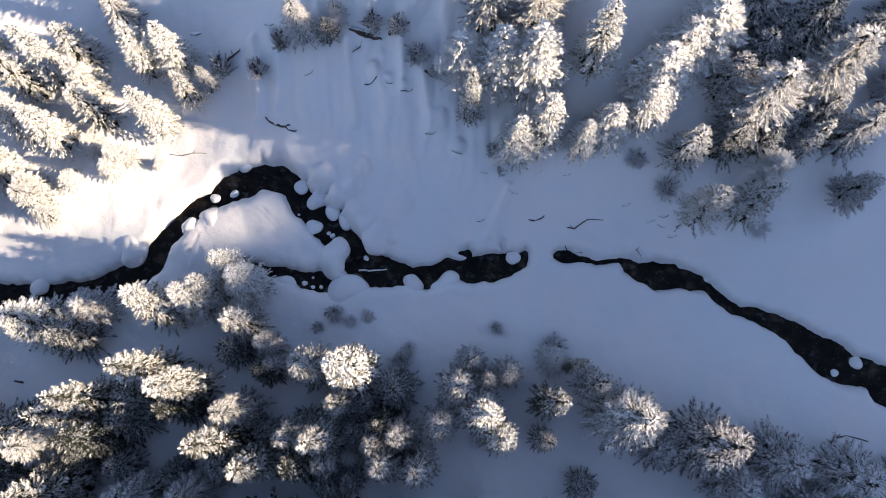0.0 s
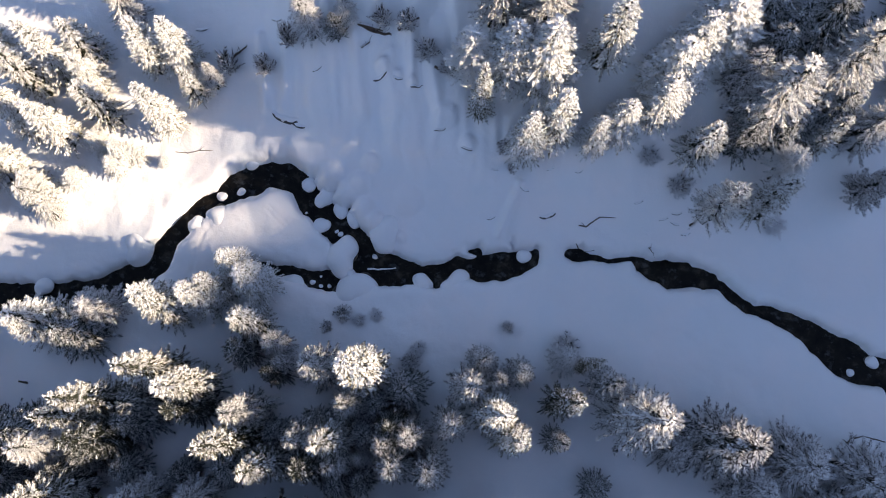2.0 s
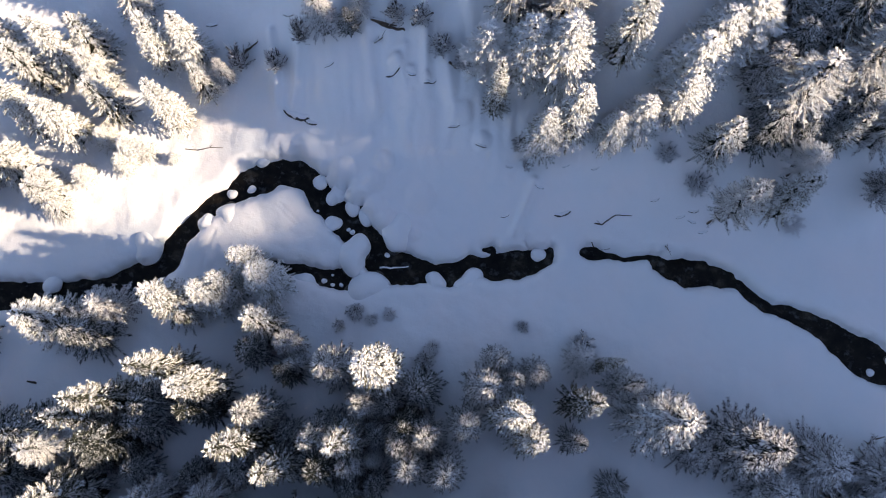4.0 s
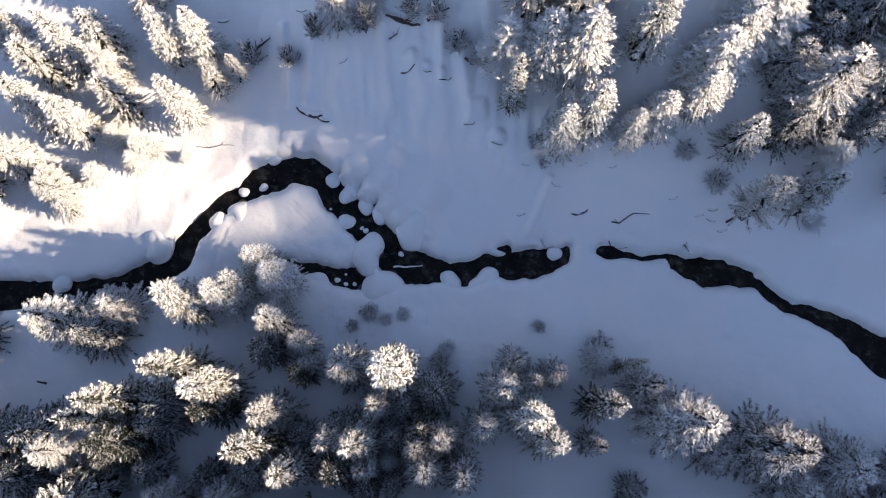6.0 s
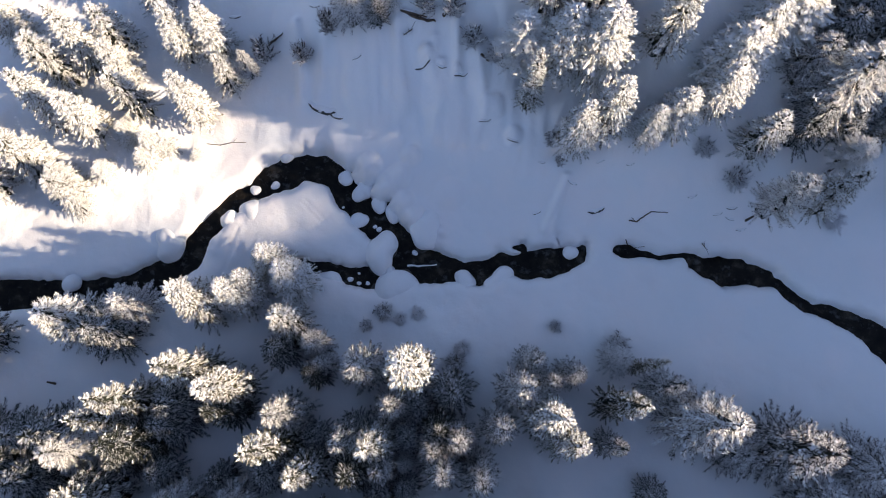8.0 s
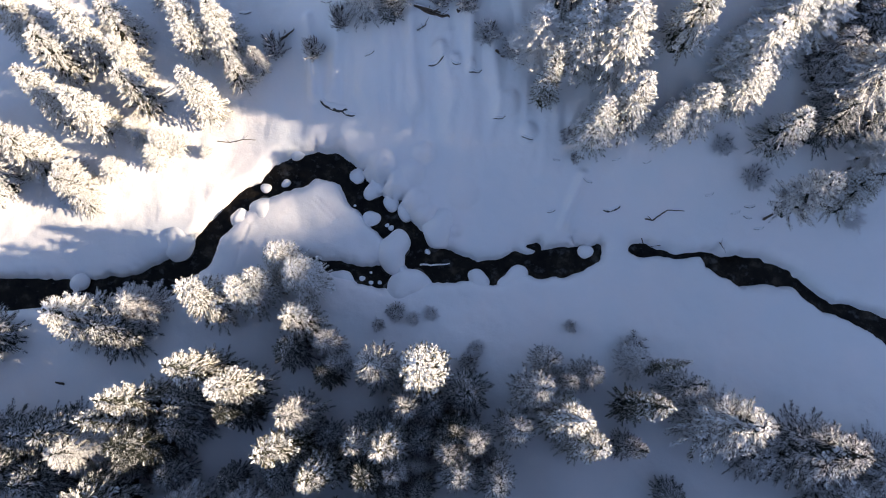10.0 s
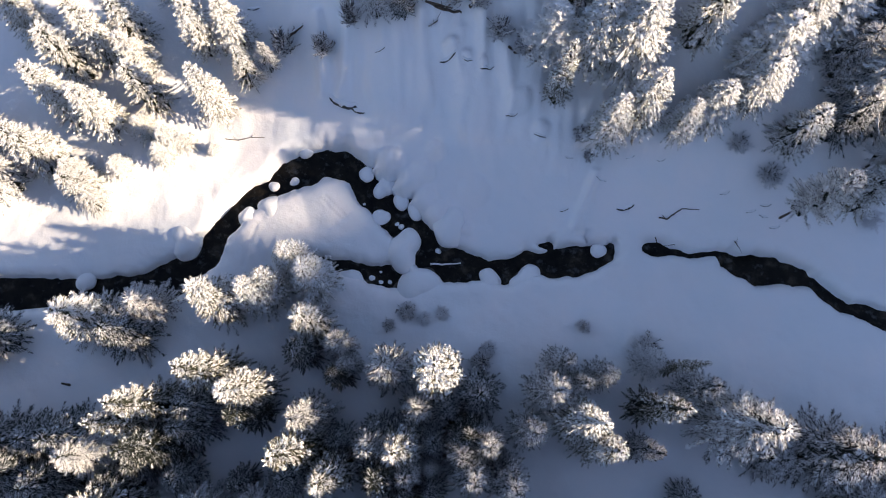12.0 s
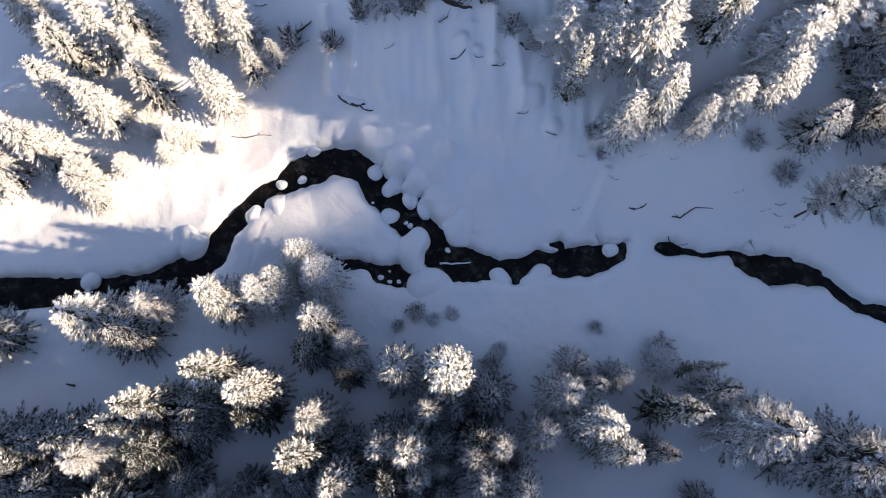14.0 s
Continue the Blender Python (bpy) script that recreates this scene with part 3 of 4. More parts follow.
grow("young spruces on the sunlit slope", [
    (-31.4, 15.7, 4.6, 1.2, "e"), (-30.3, 13.7, 3.3, 1.0, "i"), (-25.7, 17.2, 3.5, 1.1, "a"), (-24.2, 18.1, 3.0, 0.9, "c"), (-28.9, 16.3, 2.8, 1.1, "b"),
    (-37.5, 14.8, 5.0, 1.6, "e"), (-38.0, 18.5, 7.0, 1.8, "a"), (-22.3, 17.7, 1.7, 0.6, "c"), (-27.0, 19.0, 4.0, 1.1, "c")])
grow("trees on the shaded hillside", [
    (-10.3, 25.9, 11.4, 1.3, "f"), (-8.4, 25.6, 9.4, 0.8, "d"), (-7.6, 26.6, 10.0, 0.9, "f"), (1.9, 19.9, 13.8, 1.0, "a"), (3.9, 22.0, 14.8, 2.2, "a"), (6.2, 21.6, 15.6, 2.6, "b"), (1.2, 22.2, 13.5, 2.0, "l"),
    (5.1, 17.4, 11.8, 1.6, "b"), (7.0, 18.1, 13.7, 1.7, "a"), (10.0, 22.0, 18.0, 1.7, "c"), (9.7, 17.4, 11.0, 1.4, "a"), (11.3, 18.0, 12.2, 1.7, "b"), (13.6, 18.9, 13.8, 1.9, "a"),
    (14.2, 20.6, 15.0, 2.5, "a"), (15.6, 22.0, 15.6, 2.2, "c"), (17.2, 23.0, 16.0, 2.7, "b"), (18.9, 20.4, 14.3, 1.9, "q"), (19.8, 19.2, 11.0, 1.6, "d"), (23.0, 18.4, 11.5, 1.5, "d"), (25.5, 18.8, 11.8, 1.6, "d"), (21.8, 23.4, 14.5, 1.7, "d"), (20.9, 18.9, 16.0, 2.8, "p"), (16.6, 16.4, 12.4, 1.5, "i")])
grow("trees on the shaded hillside", [
    (25.0, 20.6, 17.2, 2.7, "p"), (20.2, 18.0, 11.5, 1.7, "d"), (17.2, 12.1, 13.4, 1.35, "n"), (22.3, 15.1, 10.6, 1.4, "n"), (21.4, 13.1, 12.0, 1.6, "c"), (19.4, 17.0, 12.0, 1.5, "d"),
    (24.7, 16.9, 12.5, 1.1, "c"), (27.4, 17.2, 14.2, 1.6, "g"), (28.3, 13.8, 10.5, 1.5, "m"), (23.4, 23.1, 17.1, 1.9, "d"), (26.4, 21.9, 16.5, 1.9, "d"), (20.5, 21.8, 14.5, 1.7, "d"), (22.0, 17.2, 11.0, 1.3, "d"),
    # the k trees here are unseen, added to dim the hillside
    (30.5, 20.0, 13.0, 1.8, "g"), (20.0, 25.0, 17.0, 1.9, "d"), (30.0, 24.0, 16.0, 2.0, "d"), (7.5, 27.5, 18.5, 2.3, "k"), (12.0, 28.0, 19.5, 2.3, "k"), (20.0, 28.5, 19.5, 2.3, "k"), (16.5, 31.0, 21.5, 2.3, "k"), (26.0, 30.0, 20.5, 2.3, "k"), (3.0, 30.0, 19.5, 2.3, "k"), (6.3, 24.8, 17.4, 2.1, "p"), (3.0, 25.4, 17.2, 2.0, "p")])
grow("trees by the lower bend", [
    # the second, dark spruce is added for the shaded body of the first
    (-28.7, 5.2, 9.0, 2.1, "i"), (-26.6, 4.4, 7.2, 2.0, "d"), (-25.4, 6.2, 6.0, 2.0, "m"), (-20.2, 6.4, 10.4, 1.7, "e"), (-17.9, 6.9, 8.6, 1.7, "a"), (-15.8, 9.3, 7.2, 1.6, "a"),
    (-14.4, 8.1, 7.6, 1.8, "b"), (-16.9, 7.6, 8.2, 1.4, "c"), (-14.3, 5.1, 8.5, 1.5, "i"), (-35.8, 4.2, 6.5, 2.0, "d"), (-20.0, 1.8, 12.5, 1.6, "i"), (-17.7, 0.6, 11.9, 1.6, "e")])
grow("spruces on the south bank", [
    # the two dark spruces near x -21 are added for shaded tree bodies
    (-23.5, -0.1, 12.6, 1.5, "i"), (-24.7, -1.2, 12.0, 1.4, "i"), (-22.8, -2.6, 12.4, 1.6, "d"), (-21.3, -0.3, 7.6, 1.7, "d"), (-21.6, -1.6, 7.6, 1.7, "d"), (-17.6, -0.8, 10.6, 1.3, "d"), (-14.0, -1.0, 10.7, 1.5, "f"),
    (-14.1, -2.7, 15.5, 1.5, "i"), (-14.9, 3.1, 7.0, 1.3, "d"), (-9.0, 2.0, 11.6, 1.6, "g"), (-6.0, 1.7, 17.5, 1.9, "a"), (-7.2, -0.5, 9.2, 1.2, "h"),
    (-10.0, -2.6, 11.0, 1.3, "g"), (-8.3, -2.8, 11.7, 1.6, "i"), (-3.3, 0.4, 6.9, 1.6, "d"), (-4.1, -1.9, 10.5, 1.3, "d"), (-3.0, -2.5, 11.2, 1.3, "g")])
grow("spruces on the south bank", [
    (-4.5, -3.1, 10.9, 1.2, "f"), (-3.9, -4.3, 12.1, 1.4, "g"), (-1.5, -4.0, 5.8, 0.9, "h"), (-9.4, -4.3, 11.8, 1.5, "d"), (-0.3, -1.8, 10.2, 1.3, "g"),
    (1.0, 0.6, 10.8, 1.5, "g"), (3.0, 1.0, 8.5, 1.0, "h"), (4.5, 1.6, 8.6, 1.1, "g"), (2.0, 2.4, 8.2, 1.1, "h"), (2.7, -1.1, 13.6, 1.7, "b"), (3.7, -2.6, 13.0, 1.5, "c"),
    (7.8, 2.5, 6.3, 1.2, "g"), (8.8, 2.0, 12.2, 0.6, "a"), (10.2, 0.8, 10.0, 1.2, "h"), (7.1, -0.4, 13.8, 1.2, "i"), (6.75, -2.9, 9.6, 0.9, "h"), (9.4, -6.0, 6.2, 1.1, "d")])
grow("spruces on the south bank", [
    (-12.5, 3.6, 7.1, 1.1, "h"), (-12.4, 1.6, 7.6, 1.0, "d"), (8.0, 3.5, 3.6, 1.0, "v"), (-27.5, -3.2, 8.8, 1.9, "f"), (-28.6, -2.2, 8.9, 1.9, "d"),
    (-25.5, -6.0, 12.5, 1.7, "i"), (-20.5, -6.5, 10.0, 1.6, "f"), (-12.3, -4.3, 12.7, 1.5, "i"), (-1.7, -4.7, 12.0, 1.4, "g"), (-31.0, -2.3, 7.0, 1.7, "d"), (-17.0, -6.5, 9.0, 1.5, "g"), (-7.8, -4.3, 9.9, 1.2, "h"), (-6.5, -4.2, 5.2, 0.9, "g"), (-11.9, 2.2, 6.3, 0.9, "h")])
# unseen trees added past the view's edge to shade the bank
grow("spruces on the south bank", [
    (-27.0, -8.5, 15.0, 2.3, "k"), (-21.5, -9.5, 15.5, 2.3, "k"), (-16.5, -9.0, 15.5, 2.3, "k"), (-11.5, -8.5, 16.0, 2.3, "k"), (-7.0, -8.5, 16.0, 2.3, "k"),
    (-2.5, -8.8, 16.5, 2.3, "k"), (2.0, -8.6, 10.5, 1.8, "k"), (6.5, -8.8, 11.0, 1.8, "k"), (11.0, -8.7, 11.0, 1.8, "k"), (15.5, -9.2, 11.0, 1.8, "k"), (21.0, -10.0, 12.0, 1.8, "k")])
# trees added to darken the floor where it only lies in shade
grow("dark young spruces under the tall trees", [
    (-9.7, -1.8, 4.9, 1.1, "d"), (-12.3, -2.5, 5.4, 1.2, "d"), (-8.4, -2.1, 5.0, 1.3, "d"), (-6.2, -2.6, 5.0, 1.4, "d"), (-22.2, -4.7, 5.9, 1.3, "d"), (-15.3, -4.7, 5.9, 1.4, "d"),
    (-18.3, -5.0, 6.4, 1.0, "d"), (-6.4, -5.6, 6.0, 1.1, "d"), (-8.0, -5.8, 6.0, 1.2, "d"), (-24.5, -4.0, 6.9, 1.1, "d"), (-25.9, -4.9, 7.9, 1.2, "d"), (-5.5, -0.6, 4.6, 1.4, "d")])
grow("spruces on the south bank", [
    (-33.5, -2.4, 8.0, 1.9, "d"), (-32.2, -4.4, 8.5, 1.8, "d"), (-29.8, -5.0, 8.5, 1.7, "d"), (-35.0, -4.2, 8.5, 1.9, "d")])
grow("broad spruces on the south bank", [
    (12.0, -1.4, 13.6, 2.7, "p"), (17.0, -2.9, 13.4, 2.8, "q"), (22.0, -4.2, 9.5, 2.6, "q"), (19.0, -5.8, 9.0, 2.2, "q"), (26.5, -5.4, 9.5, 3.0, "q"), (24.0, -7.5, 9.0, 2.2, "q"), (30.5, -6.0, 8.5, 2.4, "q"), (14.6, -3.4, 7.5, 1.8, "q")])
grow("bushes in the snow", [
    (-8.1, 6.0, 2.2, 0.7, "u"), (-5.7, 5.85, 1.3, 0.55, "v"), (-6.9, 5.5, 1.4, 0.5, "u"), (4.0, 4.9, 2.4, 0.5, "v"), (-2.5, 3.4, 2.0, 0.6, "u"), (-9.3, 5.0, 1.9, 0.5, "v"),
    (-11.9, 25.3, 8.6, 0.7, "u"), (-5.0, 26.0, 9.6, 0.8, "v"), (-3.2, 25.6, 9.4, 0.8, "u"), (-17.0, 24.6, 6.0, 0.9, "v"), (16.1, 14.6, 6.0, 0.95, "u"), (23.1, 12.1, 4.0, 0.9, "v"), (13.7, 16.5, 6.9, 0.8, "v"), (-3.0, 2.4, 3.2, 0.8, "v"), (-14.0, 24.0, 6.2, 0.8, "u"),
    (-1.9, 23.8, 8.6, 0.9, "u"), (-0.4, 22.9, 8.0, 0.8, "v"), (3.7, 17.6, 5.6, 0.6, "v"), (4.4, 16.3, 4.8, 0.45, "u")])

turns = random.Random(3)
for kind, rows in stands.items():
    build, own_h, own_r = KINDS[kind]
    first = build()
    tagged(first, *LABELS[SAME.get(kind, kind)])
    poses = []
    for x, y, tip, r, group in rows:
        z = height_at(x, y)
        r = r * (1.12 if kind in "fghdei" else 1.0)
        h = max(tip - z, 0.5)
        poses.append((pose(x, y, z, 0, 0, turns.uniform(0, 360)) @ Matrix.Diagonal((r / own_r, r / own_r, h / own_h, 1)), group))
    for m, group in poses[1:]:
        copy_thing(first, m)["group"] = group
    first.matrix_basis = poses[0][0]
    first["group"] = poses[0][1]


# ---- an unseen mountain added before the low sun, shaped to shade the valley ----
def mountain():
    """Its skyline, shaped to set what the sun reaches, is given as (place across the sun's way, height over the valley
    along the sun's slope).
    """
    skyline = [(-260, 40), (-60, 17), (-14, 14.6), (-7, 14.1), (-5.8, 13.4), (-4.8, 12.4), (-3.6, 11.9), (-2.9, 9.5), (-1.6, 9.1), (-1.0, 3.2), (1.2, 3.2), (1.9, 11), (3.3, 12.4), (4.2, 13.4), (5.4, 13.6), (6.2, 11.9), (7.4, 11.9), (8.4, 9.4),
               (9.5, 7.5), (11, 7.0), (12, 7.3), (13, 8.4), (13.8, 8.2), (14.4, 6.8), (15.2, 6.8), (15.8, 8.9), (17.4, 8.9), (18.0, 7.8), (18.5, 5.2), (19.2, 3.0), (20.5, 2.6), (22, 2.0), (24, 2.8), (25.5, 6.3), (27, 11), (29, 16), (34, 19), (80, 24), (260, 40)]
    across = np.concatenate([np.arange(-260, -30, 10.0), np.arange(-30, 50, 0.4), np.arange(50, 261, 10.0)])
    crest = np.interp(across, *zip(*skyline)) + 0.9 * (soft_noise(across * 0.45, across * 0, 61) - 0.5) + 0.5 * (soft_noise(across * 1.3, across * 0, 62) - 0.5)
    away, rows = 260.0, []
    for s, k in ((130, 0.0), (170, 0.18), (210, 0.48), (240, 0.78), (256, 0.955), (away, 1.0), (268, 0.97), (330, 0.6), (420, 0.0)):
        q = across * math.sin(radians(SUN_AZIMUTH))
        x, y = s * math.sin(radians(SUN_AZIMUTH)) - q * math.cos(radians(SUN_AZIMUTH)), s * math.cos(radians(SUN_AZIMUTH)) + q * math.sin(radians(SUN_AZIMUTH))
        top = crest + away * math.tan(radians(SUN_HEIGHT))
        rows.append(np.stack([x, y, -4 + (top + 4) * k + (0 if k in (0, 1) else 2.0) * (soft_noise(x * 0.08, y * 0.08, 63) - 0.5)], -1))
    n = len(across)
    grid = np.arange(n * len(rows)).reshape(len(rows), n)
    faces = np.stack([grid[:-1, :-1], grid[1:, :-1], grid[1:, 1:], grid[:-1, 1:]], -1).reshape(-1, 4)
    tagged(new("shade_ridge", mesh_from("shade_ridge", np.concatenate(rows), faces, SNOW, True)), "unseen mountain added to shade the valley from the low sun", "mountain", kind="structure")


mountain()


# ---- unseen woods added around the view to block sky and sun ----
def shade_woods():
    rs = np.random.RandomState(5)
    v, f = [], []
    for k in range(620):
        s, q = rs.uniform(54, 70), rs.uniform(-60, 60)
        ca, sa = math.sin(radians(SUN_AZIMUTH)), math.cos(radians(SUN_AZIMUTH))
        x, y, h, r = s * ca - q * sa, s * sa + q * ca, rs.uniform(5, 9), rs.uniform(1.2, 2.0)
        if k >= 150:
            x, y, h, r = rs.uniform(-45, -4), rs.uniform(-30, -10.5), rs.uniform(9, 14), rs.uniform(1.6, 2.3)
        if k >= 340:
            x, y = rs.uniform(-6, 34), rs.uniform(32, 46)
        if k >= 400:
            x, y = rs.uniform(-75, -40), rs.uniform(-28, 6)
        if k >= 540:
            x, y = rs.uniform(34, 60), rs.uniform(25, 46)
        z = float(ground(x, y)) - 0.5
        for lay in range(7):
            lo, n, b = h * (0.08 + 0.13 * lay), 9, len(v)
            rr = r * (1 - lay / 7.6)
            for a in range(n):
                e = 6.283 * (a + rs.uniform(-0.3, 0.3)) / n
                w = rr * rs.uniform(0.6, 1.15)
                v.append((x + w * math.cos(e), y + w * math.sin(e), z + lo - 0.2 * w))
            v.append((x, y, z + lo + h * 0.2))
            f += [(b + a, b + (a + 1) % n, b + n) for a in range(n)]
    tagged(new("shade_woods", mesh_from("shade_woods", v, f, NEEDLES)), "unseen spruce woods added around the valley to block its light", "woods", kind="stuff")


shade_woods()


# ---- snow-capped boulders ----
def boulder(x, y, r, high=0.7, stretch=1.0, turn=0.0, seed=0, cap_shift=(0.0, 0.0), label="", base=None):
    root = tagged(new("boulder"), label or "rounded stream boulder under a thick cap of snow", "boulder", "boulders in the stream")
    z = base if base is not None else float(stream_level(x)) - 0.15
    root.matrix_basis = pose(x, y, z, 0, 0, turn)

    def dome(scale, lift, rough, off, mat, name):
        bm = bmesh.new()
        bmesh.ops.create_icosphere(bm, subdivisions=4, radius=1.0)
        for v in bm.verts:
            n = noise.noise(v.co * 1.3 + Vector((seed * 3.1, off, 0)))
            around = math.atan2(v.co.y, v.co.x)
            v.co *= 1 + rough * n
            k = 1 + 1.2 * rough * math.cos(2 * around + seed * 1.7) + 0.8 * rough * math.cos(3 * around + seed * 2.9 + off)
            v.co.x, v.co.y = v.co.x * k, v.co.y * k
            flat = v.co.z if v.co.z > 0 else v.co.z * 0.45
            v.co = Vector((v.co.x * r * scale * stretch, v.co.y * r * scale, flat * r * high * scale + lift))
        me = bpy.data.meshes.new(name)
        bm.to_mesh(me), bm.free()
        me.materials.append(mat)
        me.polygons.foreach_set("use_smooth", [True] * len(me.polygons))
        return me

    part("rock", dome(0.86, 0.0, 0.20, 1.0, ROCK, "rock"), root, "dark wet stone")
    cap = part("snow_cap", dome(1.0, 0.32 * r * high + 0.12, 0.14 if r > 0.75 else 0.06, 5.0, SNOW, "snow_cap"), root, "smooth white snow")
    cap.location = (*cap_shift, 0)
    return root


for n, (x, y, r, high, stretch, turn) in enumerate([
        (-17.97, 15.26, 0.39, 0.8, 1, 0), (-10.12, 12.93, 0.59, 0.7, 1.15, 30), (-11.21, 16.18, 0.55, 0.7, 1.1, 30), (-9.860000000000001, 15.16, 0.85, 0.75, 0.85, 0), (-8.65, 14.1, 0.72, 0.8, 0.75, 0),
        (-7.62, 13.31, 0.68, 0.8, 0.8, 20), (-8.45, 10.4, 1.42, 0.7, 0.92, 0), (-7.34, 7.9, 1.45, 0.55, 1, 0), (-12.16, 8.33, 0.83, 0.6, 1.1, 0), (-2.29, 8.2, 0.85, 0.7, 1, 0),
        (0.26, 8.25, 1.0, 0.6, 1.1, 0), (5.36, 10.32, 0.54, 0.8, 1, 0), (-19.6, 12.8, 0.8, 0.8, 1, 0), (-18.05, 13.3, 1.1, 0.62, 1, 0), (-31.0, 8.2, 0.69, 0.9, 1, 0)]):
    boulder(x, y, r, high, stretch, turn, n)
for n, (x, y, r, high, stretch, turn) in enumerate([
        (-24.04, 11.0, 1.2, 0.75, 1, 0), (-5.05, 12.15, 1.5, 0.8, 0.82, 0), (-15.74, 17.85, 0.5, 1.0, 1, 0), (29.69, 2.3, 0.46, 0.9, 1, 0), (28.19, 1.59, 0.26, 0.6, 1.2, 0), (-16.5, 15.65, 0.3, 0.5, 1.2, 20)]):
    boulder(x, y, r, high, stretch, turn, n + 20)

for n, (x, y) in enumerate([(-11.35, 13.95), (-8.94, 12.45), (-8.64, 12.24), (-10.06, 8.94), (-10.04, 8.2), (-10.68, 8.5), (-8.3, 8.45), (-9.4, 8.2), (-5.96, 10.45)]):
    boulder(x, y, 0.10 + 0.05 * (n % 3), 0.7, 1.1, 40 * n, n + 40, label="small stone with a dab of snow in the stream")

# ---- ledges on the slope: a dark strip stands for rock and shadow under a lip of snow ----
def ledge(x, y, r, turn, seed):
    rs = np.random.RandomState(seed)
    root = tagged(new("ledge"), "thin dark strip for bare rock and shadow under a snow lip", "ledge", "ledges on the slope")
    root.matrix_basis = pose(x, y, 0, 0, 0, turn)
    bend, open_up = rs.uniform(0.25, 0.6), rs.uniform(0.9, 1.25)
    # dark tube drawn for the overhang's shadow and bare rock, then the lip
    for name, mat, thick, back, lift in (("rock_shadow_strip", ROCK, 0.19 if r > 0.45 else 0.12, 0.0, 0.0), ("snow_lip", SNOW, 0.20, 0.24, 0.0)):
        v, f, n, m = [], [], 6, 13
        for k in range(m):
            t = 2 * k / (m - 1) - 1
            px, py = r * 1.25 * t, r * (-bend * math.cos(t * open_up) + 0.12 * (soft_noise(3 * t, seed, 5) - 0.5)) + back * r
            q = Matrix.Rotation(radians(turn), 2) @ Vector((px, py))
            pz = height_at(x + q.x, y + q.y) + lift * r
            w = r * thick * (1 - t * t) ** 0.5 * rs.uniform(0.75, 1.25) + 0.008
            for a in range(n):
                e = 6.2832 * a / n
                v.append((px, py + w * math.cos(e) * (1.6 if name == "snow_lip" else 1.0), pz + w * math.sin(e) * (0.6 if name == "snow_lip" else 1.0)))
        for k in range(m - 1):
            f += [(k * n + a, k * n + (a + 1) % n, (k + 1) * n + (a + 1) % n, (k + 1) * n + a) for a in range(n)]
        part(name, mesh_from(name, v, f, mat, True), root)
    return root


for n, (x, y, r) in enumerate([
        (-19.35, 27.79, 0.39), (-12.68, 20.84, 0.9), (-9.97, 23.54, 0.3), (-5.33, 22.84, 0.47), (-3.97, 22.6, 0.3), (-2.66, 21.94, 0.39), (-8.04, 26.0, 0.47), (-4.97, 25.55, 0.34),
        (-0.16, 23.32, 0.21), (0.48, 22.48, 0.5), (-11.53, 25.07, 0.13), (2.86, 19.88, 0.21), (1.02, 17.75, 0.34), (-0.95, 19.18, 0.34), (3.09, 16.35, 0.21), (6.97, 13.24, 0.5)]):
    ledge(x, y, r, -22 if r > 0.8 else turns.uniform(-20, 20), n)
for n, (x, y, r) in enumerate([
        (-11.7, 20.3, 0.55), (5.27, 14.92, 0.3), (7.04, 16.12, 0.21), (9.07, 15.88, 0.21), (2.83, 13.1, 0.26), (13.4, 13.78, 0.26), (15.26, 12.59, 0.26),
        (16.16, 12.96, 0.3), (16.11, 12.3, 0.26), (16.89, 11.61, 0.3), (-12.93, 27.18, 0.34), (-2.36, 24.6, 0.34), (-1.76, 24.32, 0.21)]):
    ledge(x, y, r, -30 if r > 0.52 else turns.uniform(-20, 20), n + 20)


# ---- fallen logs, sticks and a stump ----
def pole(a, b, r0, r1, sag=0.0, n=7, rings=9, seed=0):
    """A slightly crooked tapered stem from a to b."""
    rs = np.random.RandomState(seed)
    a, b = Vector(a), Vector(b)
    way = (b - a).normalized()
    side = way.cross(Vector((0, 0, 1)))
    side = side.normalized() if side.length > 1e-3 else Vector((1, 0, 0))
    top = side.cross(way)
    v, f = [], []
    for k in range(rings):
        t = k / (rings - 1)
        c = a.lerp(b, t) + top * (sag * 4 * t * (1 - t)) + side * rs.normal(0, r0 * 0.25)
        r = r0 + (r1 - r0) * t
        for q in range(n):
            e = 6.2832 * q / n
            c2 = c + (side * math.cos(e) + top * math.sin(e)) * r * rs.uniform(0.85, 1.15)
            v.append(c2[:])
    for k in range(rings - 1):
        for q in range(n):
            w = (q + 1) % n
            f.append((k * n + q, k * n + w, (k + 1) * n + w, (k + 1) * n + q))
    f += [tuple(range(n))[::-1], tuple(range((rings - 1) * n, rings * n))]
    return v, f


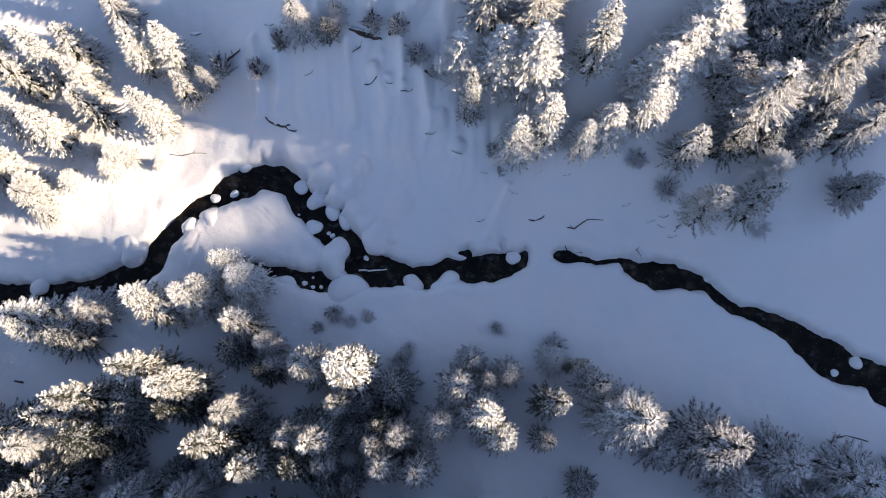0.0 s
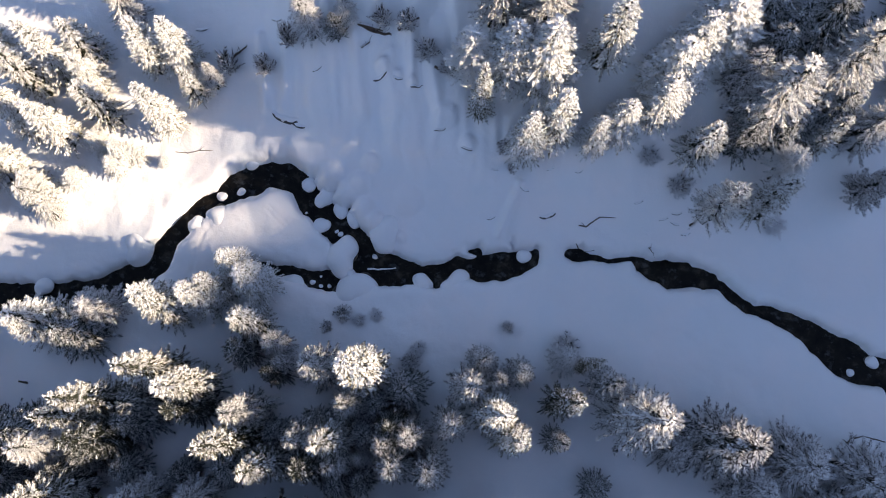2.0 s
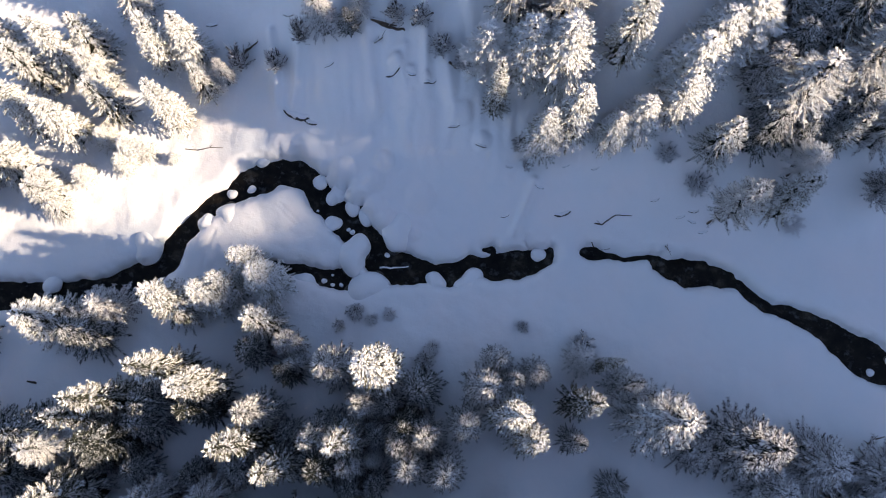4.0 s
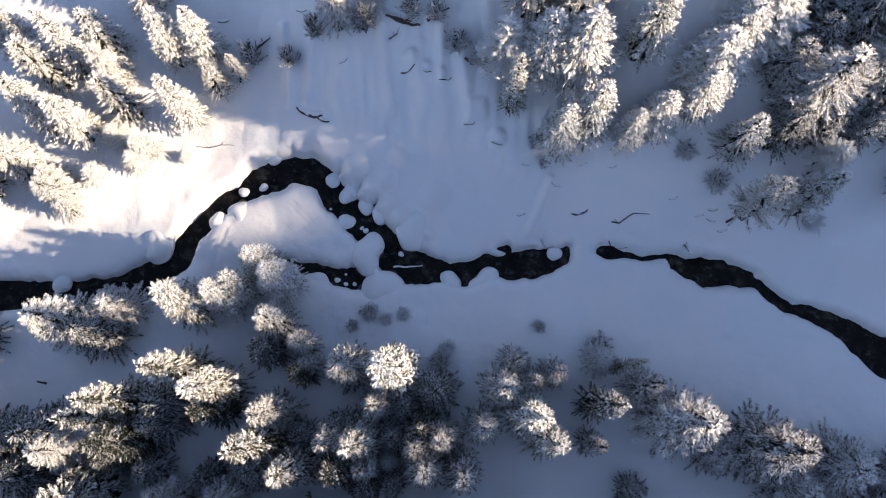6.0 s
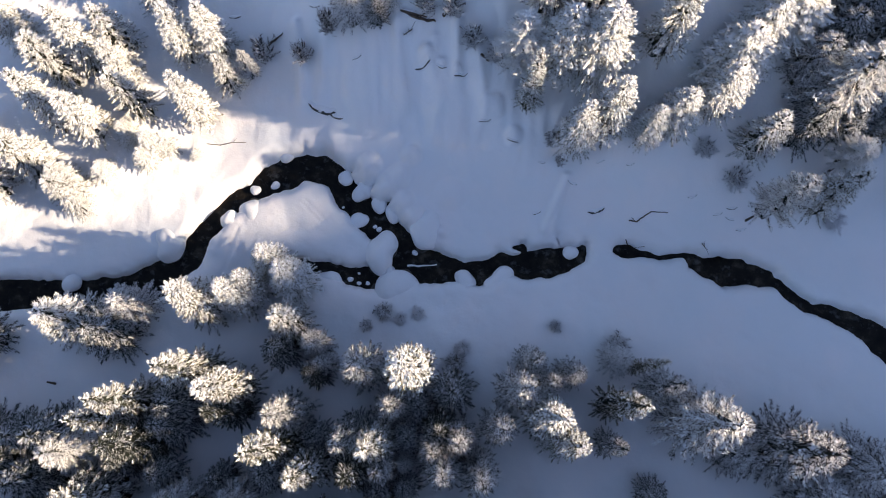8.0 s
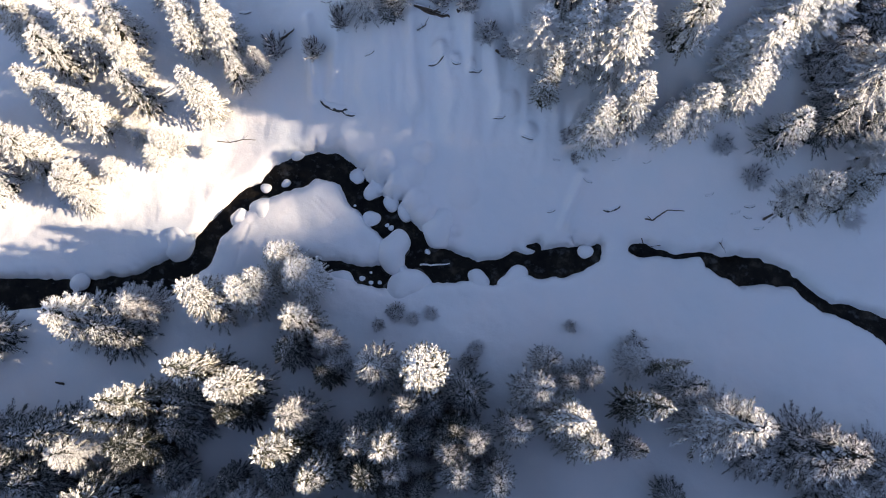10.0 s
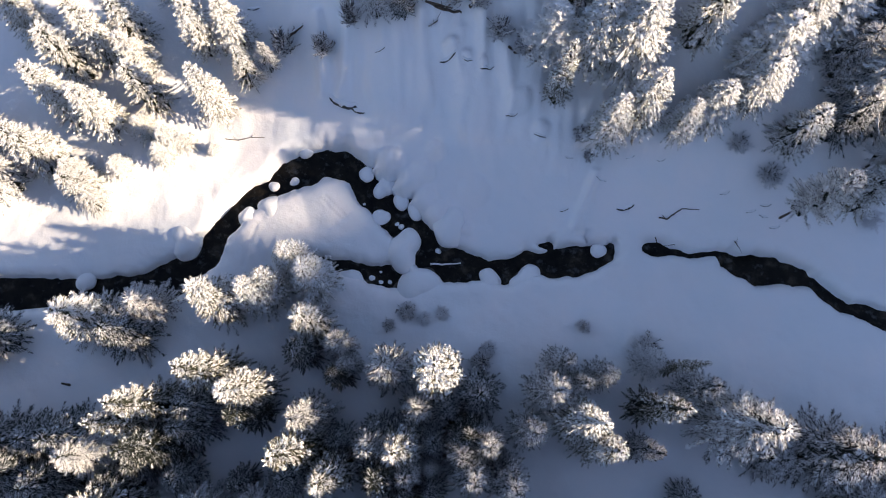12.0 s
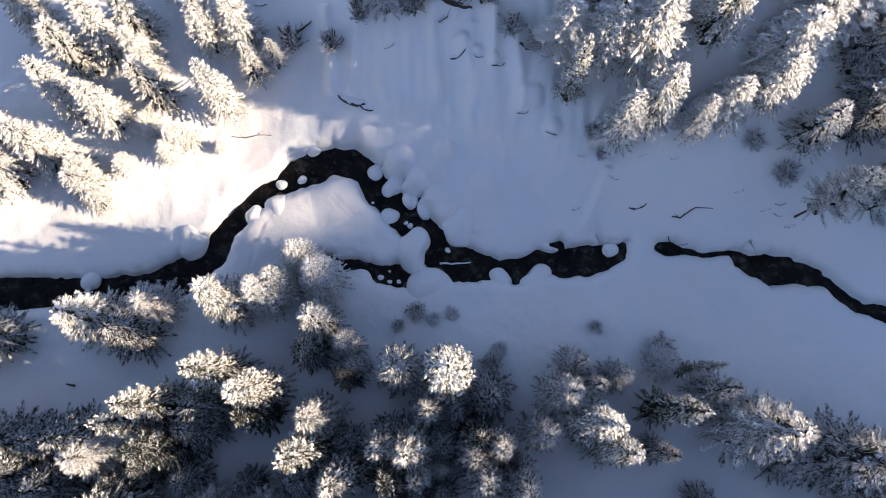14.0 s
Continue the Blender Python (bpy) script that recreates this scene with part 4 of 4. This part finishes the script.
def fallen_log(x0, y0, x1, y1, r, lift=0.1, snow=0.6, seed=0, label="dark fallen log with snow along its top"):
    a, b = (x0, y0, height_at(x0, y0) + lift), (x1, y1, height_at(x1, y1) + lift)
    root = tagged(new("fallen_log"), label, "log", "fallen wood")
    root.location = a
    shift = lambda pts, dz=0.0, dy=0.0: [(p[0] - a[0], p[1] - a[1] + dy, p[2] - a[2] + dz) for p in pts]
    v, f = pole(a, b, r, r * 0.6, 0, seed=seed)
    part("stem", mesh_from("stem", shift(v), f, BARK, True), root)
    v, f = pole(a, b, r * 0.8 * snow, r * 0.5 * snow, 0, seed=seed + 1)
    part("snow_strip", mesh_from("snow_strip", shift(v, r * 0.75, r * 0.35), f, SNOW, True), root, "white snow")
    for k, t in enumerate((0.35, 0.6, 0.8)):
        p = Vector(a).lerp(Vector(b), t) - Vector(a)
        w = Vector((random.uniform(-0.4, 0.4), random.uniform(-0.5, 0.5), 0.35))
        v, f = pole(p, p + w, r * 0.25, r * 0.1, seed=seed + 5 + k, n=5, rings=4)
        part("branch_stub", mesh_from("branch_stub", v, f, BARK, True), root)
    return root


def crooked_branch(points, r, seed):
    """A bent branch that lies half sunk in the snow."""
    root = tagged(new("fallen_branch"), "crooked dark branch half sunk in the snow", "branch", "fallen wood")
    x0, y0 = points[0]
    root.location = (x0, y0, height_at(x0, y0))
    spots = [Vector((x - x0, y - y0, height_at(x, y) - root.location.z + 0.3 * r)) for x, y in points]
    v, f = [], []
    for k, (a, b) in enumerate(zip(spots, spots[1:])):
        w, g = pole(a, b, r * (1 - 0.12 * k), r * (1 - 0.12 * (k + 1)), 0.01, 6, 5, seed + k)
        f += [tuple(len(v) + q for q in face) for face in g]
        v += w
    part("stem", mesh_from("stem", v, f, BARK, True), root)
    for k in (1, 2):
        way = Vector((0.35 * (-1) ** k, 0.3, 0.12))
        w, g = pole(spots[k], spots[k] + way, r * 0.5, r * 0.2, 0.02, 5, 4, seed + 9 + k)
        part("twig", mesh_from("twig", w, g, BARK, True), root)
    return root


fallen_log(-3.9, 25.5, -2.4, 25.9, 0.16, seed=1)
fallen_log(-6.8, 26.0, -5.0, 25.5, 0.11, seed=2)
fallen_log(0.0, 22.8, 1.0, 22.1, 0.13, seed=3)
fallen_log(-16.9, 25.3, -15.5, 25.8, 0.12, seed=4)
fallen_log(-6.6, 24.6, -6.0, 24.9, 0.07, seed=5)
crooked_branch([(9.3, 12.35), (9.8, 12.2), (10.3, 12.55), (10.75, 12.85), (11.3, 12.8), (11.9, 12.75)], 0.055, 7)
crooked_branch([(9.2, 11.1), (9.5, 10.85), (9.9, 10.65), (10.5, 10.6)], 0.05, 17)
crooked_branch([(-1.3, 22.9), (-0.9, 22.6), (-0.4, 22.6), (0.1, 22.2), (0.6, 22.0)], 0.09, 27)
crooked_branch([(-21.5, 18.6), (-20.6, 18.5), (-19.6, 18.7), (-18.6, 18.65)], 0.035, 37)
fallen_log(14.3, 10.6, 14.7, 10.2, 0.05, seed=8)
crooked_branch([(26.55, -3.6), (26.65, -3.2), (26.95, -2.9), (27.7, -2.72), (28.5, -2.9), (29.1, -3.1)], 0.08, 47)
crooked_branch([(25.5, -4.6), (25.9, -4.2), (26.3, -3.8)], 0.07, 57)
# this thick one stands for a dark ledge, drawn as a branch
crooked_branch([(-6.7, 26.05), (-6.1, 25.7), (-5.5, 25.42), (-4.9, 25.3), (-4.4, 25.27)], 0.15, 67)
tracked = tagged(new("floating_log"), "pale ice-covered log lying in the dark water", "log", "fallen wood")
v, f = pole((-6.52, 9.5, 0.0), (-4.33, 9.52, 0.06), 0.075, 0.05, seed=12)
part("stem", mesh_from("stem", v, f, SNOW, True), tracked)
tracked.location = (0, 0, 0.02)
stump = tagged(new("stump"), "short dark stump poking out of the snow", "stump")
v, f = pole((0, 0, -0.3), (0.1, 0.15, 1.3), 0.09, 0.06, seed=13)
part("stem", mesh_from("stem", v, f, BARK, True), stump)
stump.location = (-31.0, 0.9, height_at(-31.0, 0.9))
